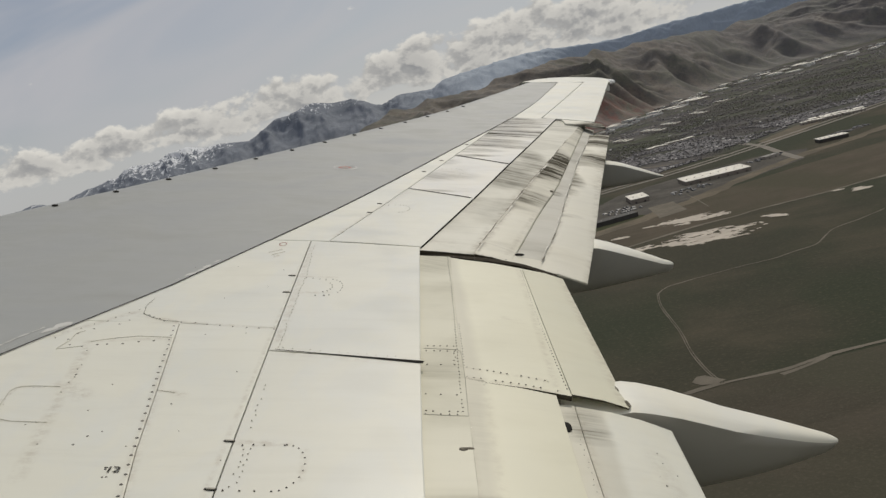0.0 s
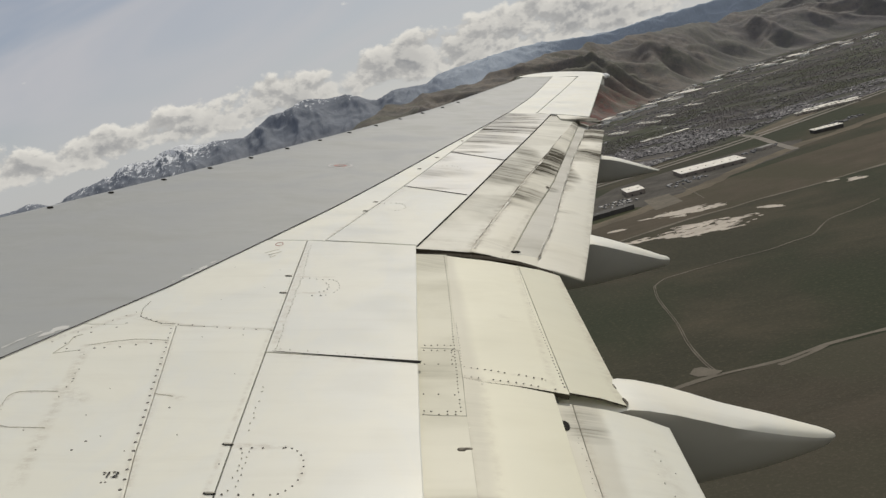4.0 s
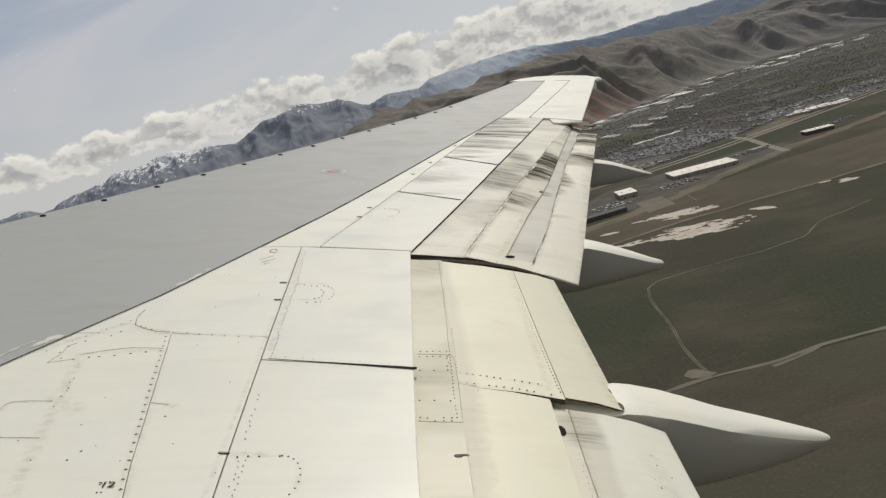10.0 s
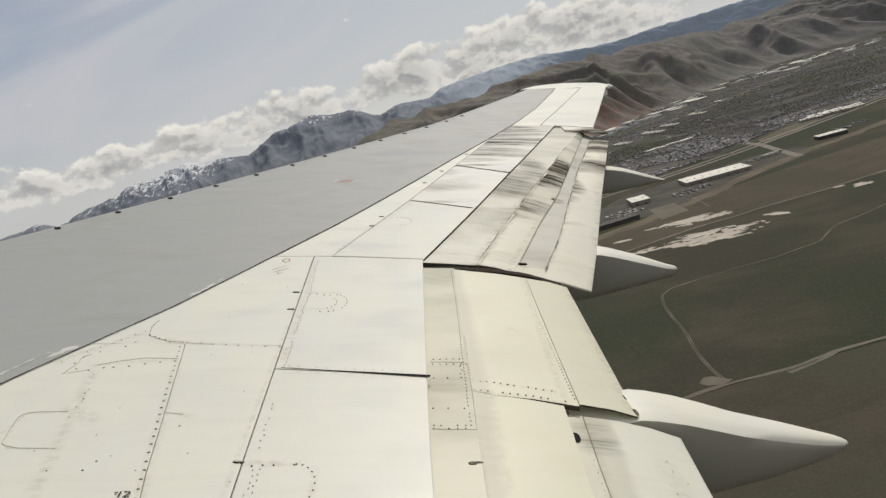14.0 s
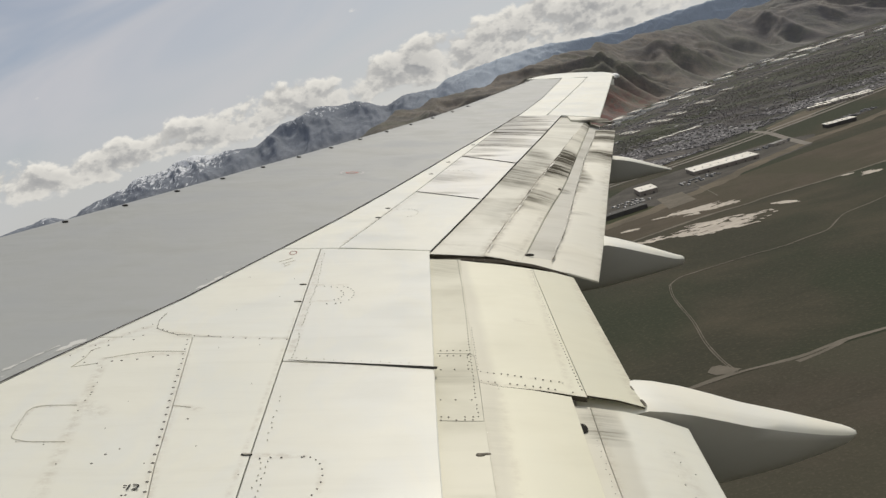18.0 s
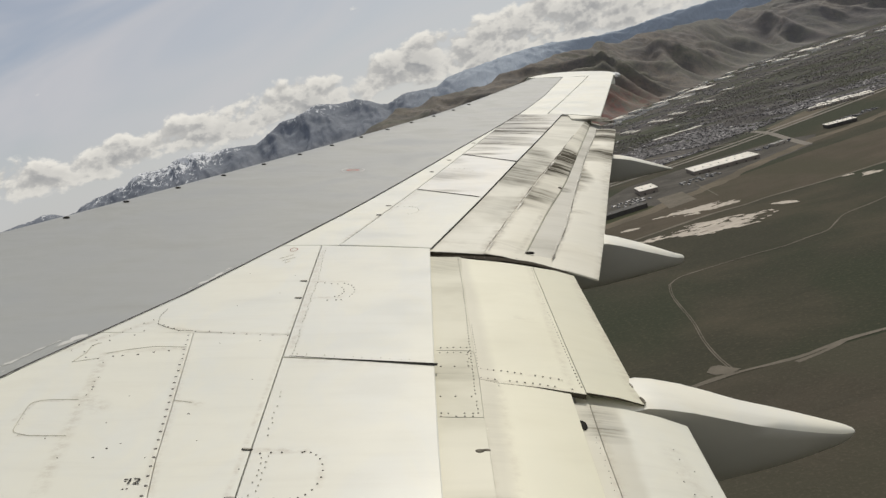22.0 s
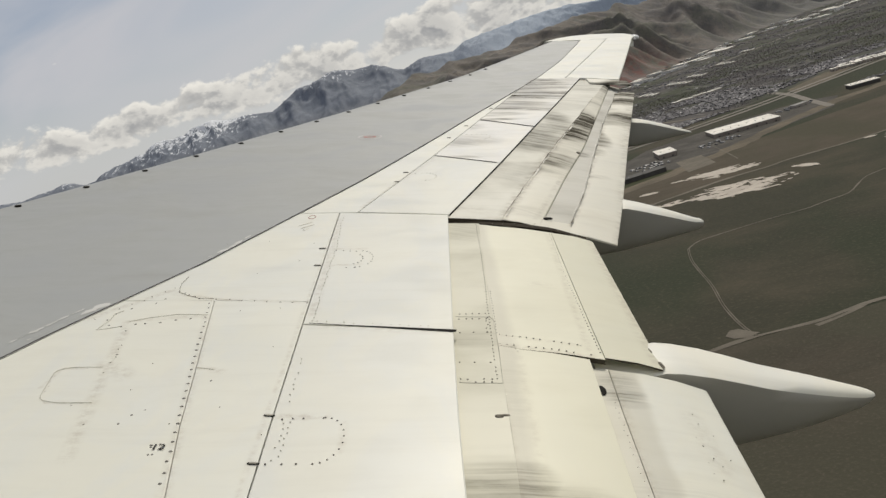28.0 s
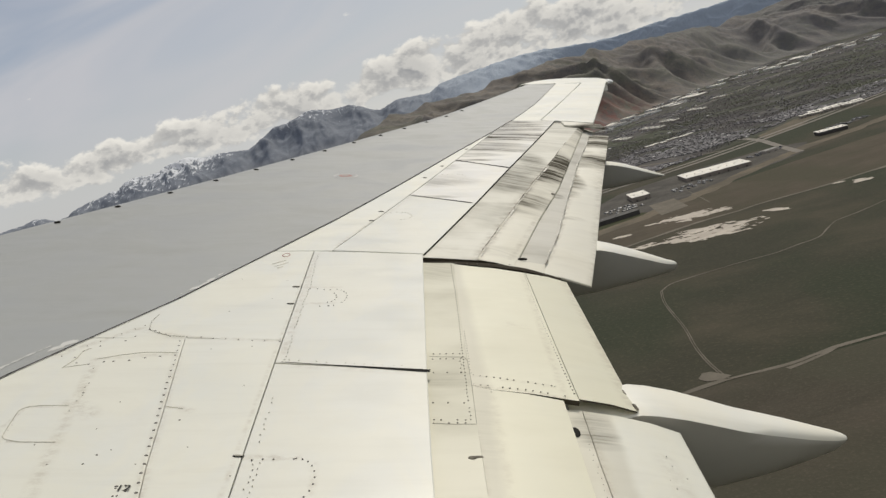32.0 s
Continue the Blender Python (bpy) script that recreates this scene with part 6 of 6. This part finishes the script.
def slab(root, tip, thick):
    """A swept surface between a root and a tip chord, each (x, y fore, y aft, z)."""
    bm = bmesh.new()
    vs = []
    for x, y0, y1, z in (root, tip):
        for t in (0.5, -0.5):
            vs.append([bm.verts.new((x, y0, z)), bm.verts.new((x, y0 * 0.7 + y1 * 0.3, z + thick * t)), bm.verts.new((x, y1, z))])
    for a, b in ((vs[0], vs[2]), (vs[1], vs[3])):
        for k in range(2):
            bm.faces.new((a[k], a[k + 1], b[k + 1], b[k]))
    bmesh.ops.remove_doubles(bm, verts=bm.verts, dist=1e-4)
    return bm


def airliner(x, y, turn):
    ob = tagged(new("airliner"), "white twin-engine airliner waiting on the taxiway", "aircraft")
    ob.matrix_world = pose(x, y, 0.12, 0, 0, turn)
    part("fuselage", tube([(-19.5, 0, 2.9, 0.15, 0.15), (-19.0, 0, 3.0, 0.7, 0.6), (-17.5, 0, 3.2, 1.4, 1.3), (-15, 0, 3.4, 1.85, 1.9), (10, 0, 3.4, 1.85, 1.9), (16, 0, 4.0, 1.2, 1.2), (19.5, 0, 4.6, 0.3, 0.4)]), body_white, ob, smooth=True)
    part("cockpit_window", block(-1.0, 1.0, -17.75, -17.35, 3.75, 4.25), glass, ob)
    for side in (1, -1):
        part("main_wing", slab((side * 1.6, -4, 3.5, 2.6), (side * 16.5, 4.2, 5.8, 4.2), 0.7), body_white, ob)
        part("winglet", slab((side * 16.5, 4.2, 5.8, 4.2), (side * 17.2, 5.8, 6.8, 6.6), 0.15), body_white, ob)
        part("tailplane", slab((side * 0.8, 14.5, 18.0, 4.8), (side * 6.6, 18.2, 19.8, 5.3), 0.3), body_white, ob)
        part("engine", tube([(-6.2, side * 4.9, 1.75, 0.95, 0.95), (-5.6, side * 4.9, 1.75, 1.1, 1.1), (-3.6, side * 4.9, 1.75, 1.05, 1.05), (-1.6, side * 4.9, 1.85, 0.6, 0.6)]), engine_grey, ob, smooth=True)
        part("main_wheel", tube([(0.4, side * 2.7, 0.55, 0.45, 0.55), (1.3, side * 2.7, 0.55, 0.45, 0.55)]), tyre, ob, smooth=True)
    fin = slab((4.8, 12.5, 18.0, 0.0), (11.8, 18.0, 20.2, 0.0), 0.35)
    for v in fin.verts:
        v.co = (v.co.z, v.co.y, v.co.x)
    part("tail_fin", fin, plain("blue tail paint", (0.05, 0.09, 0.22), 0.3), ob)
    part("nose_wheel", tube([(-14.6, 0, 0.4, 0.25, 0.4), (-13.9, 0, 0.4, 0.25, 0.4)]), tyre, ob, smooth=True)
    return ob


airliner(1411, 142, 0)
warehouse(1150, 620, 180, 40, 12, 0, wall_dark, roof_grey, "long dark hangar beyond the airfield", 8, 4)
warehouse(1275, 626, 34, 42, 13, 0, wall_pale, roof_white, "white end hall of the long hangar", 2, 2)
warehouse(1020, 300, 22, 16, 9, 8, wall_brown, roof_grey, "square tan utility building on the airfield", 2, 1)
for k in range(9):
    p = (520 + 26 * k, 640 + 22 * k)
    sheet("approach_light_pad", [(p[0] - 5, p[1] - 1), (p[0] + 5, p[1] - 1), (p[0] + 5, p[1] + 1), (p[0] - 5, p[1] + 1)], 0.1, concrete, "pale concrete pad of the approach lights", "pavement")


# ---- ahead of the wing: a broad crossing road beside a railway, fields and salt ----
rail_bed, rail_steel = land_material("railway ballast", ((0.15, 0.135, 0.12), (0.19, 0.17, 0.15), (0.12, 0.11, 0.10)), 0.05), plain("worn rail steel", (0.24, 0.21, 0.19), 0.4, 0.8, 0.2, 0.5)
ribbon("crossing_road", [(-330, 120), (-300, 330), (-262, 560), (-225, 760), (-190, 1010)], 13, 0.12, asphalt, "broad grey road crossing the fields", "road")
ribbon("road_line", [(-330, 120), (-300, 330), (-262, 560), (-225, 760), (-190, 1010)], 0.4, 0.15, line_white, "pale centre line of the broad road", "road marking")
ribbon("railway_bed", [(-312, 120), (-283, 330), (-246, 560), (-210, 760), (-176, 1010)], 6, 0.11, rail_bed, "brown ballast bed of a railway beside the road", "railway")
for side in (-0.75, 0.75):
    ribbon("rail", [(-312 + side, 120), (-283 + side, 330), (-246 + side, 560), (-210 + side, 760), (-176 + side, 1010)], 0.16, 0.26, rail_steel, "worn steel rail on the ballast", "railway")
ribbon("side_road", [(-285, 120), (-262, 330), (-228, 560), (-194, 760), (-150, 790), (-40, 770)], 6, 0.10, asphalt, "narrow grey side road along the railway", "road")
sheet("brown_field", [(-900, 160), (-345, 160), (-270, 600), (-235, 780), (-900, 740)], 0.03, yard, "bare reddish-brown field with dry grass", "ground")
sheet("green_plot", [(-180, 800), (-60, 830), (-60, 960), (-165, 940)], 0.05, meadow, "small green plot between the roads", "ground")
salt_flat(-150, 20, 610, 760, [oval(-70, 690, 40, 26, 15), oval(-110, 640, 20, 12, -20), oval(-20, 720, 22, 16, 30)], 5.0)
salt_flat(-420, -330, 330, 400, [oval(-372, 366, 24, 10, 20)], 6.0)
for k in range(9):
    warehouse(-150 + 16 * k, 850 + 9 * (k % 3), 8, 5, 2.5, 15, wall_pale, roof_white if k % 3 else roof_grey, "small pale farm shed beside the side road", 1, 1)


# towers of the far city, beyond the town
def tower(x, y, w, h):
    ob = tagged(new("office_tower"), "hazy grey office tower of the far city", "tower", "far city towers")
    ob.matrix_world = pose(x, y, 0, 0, 0, 20)
    part("wall", block(-w / 2, w / 2, -w / 2, w / 2, -0.5, h), plain("grey tower wall", (0.22, 0.23, 0.25), 0.6, 0.0, 0.1, 0.05), ob)
    part("roof", block(-w / 3, w / 3, -w / 3, w / 3, h + 0.004, h + 4), roof_grey, ob)
    for k in range(6):
        part("window_band", block(-w / 2 - 0.3, w / 2 + 0.3, -w / 2 - 0.3, w / 2 + 0.3, h * (k + 0.3) / 6, h * (k + 0.3) / 6 + h * 0.06), glass, ob)


for x, y, w, h in ((2620, 3700, 20, 70), (2700, 3680, 26, 60), (2740, 3720, 20, 66), (2560, 3760, 18, 48), (2820, 3690, 22, 50)):
    tower(x, y, w, h)
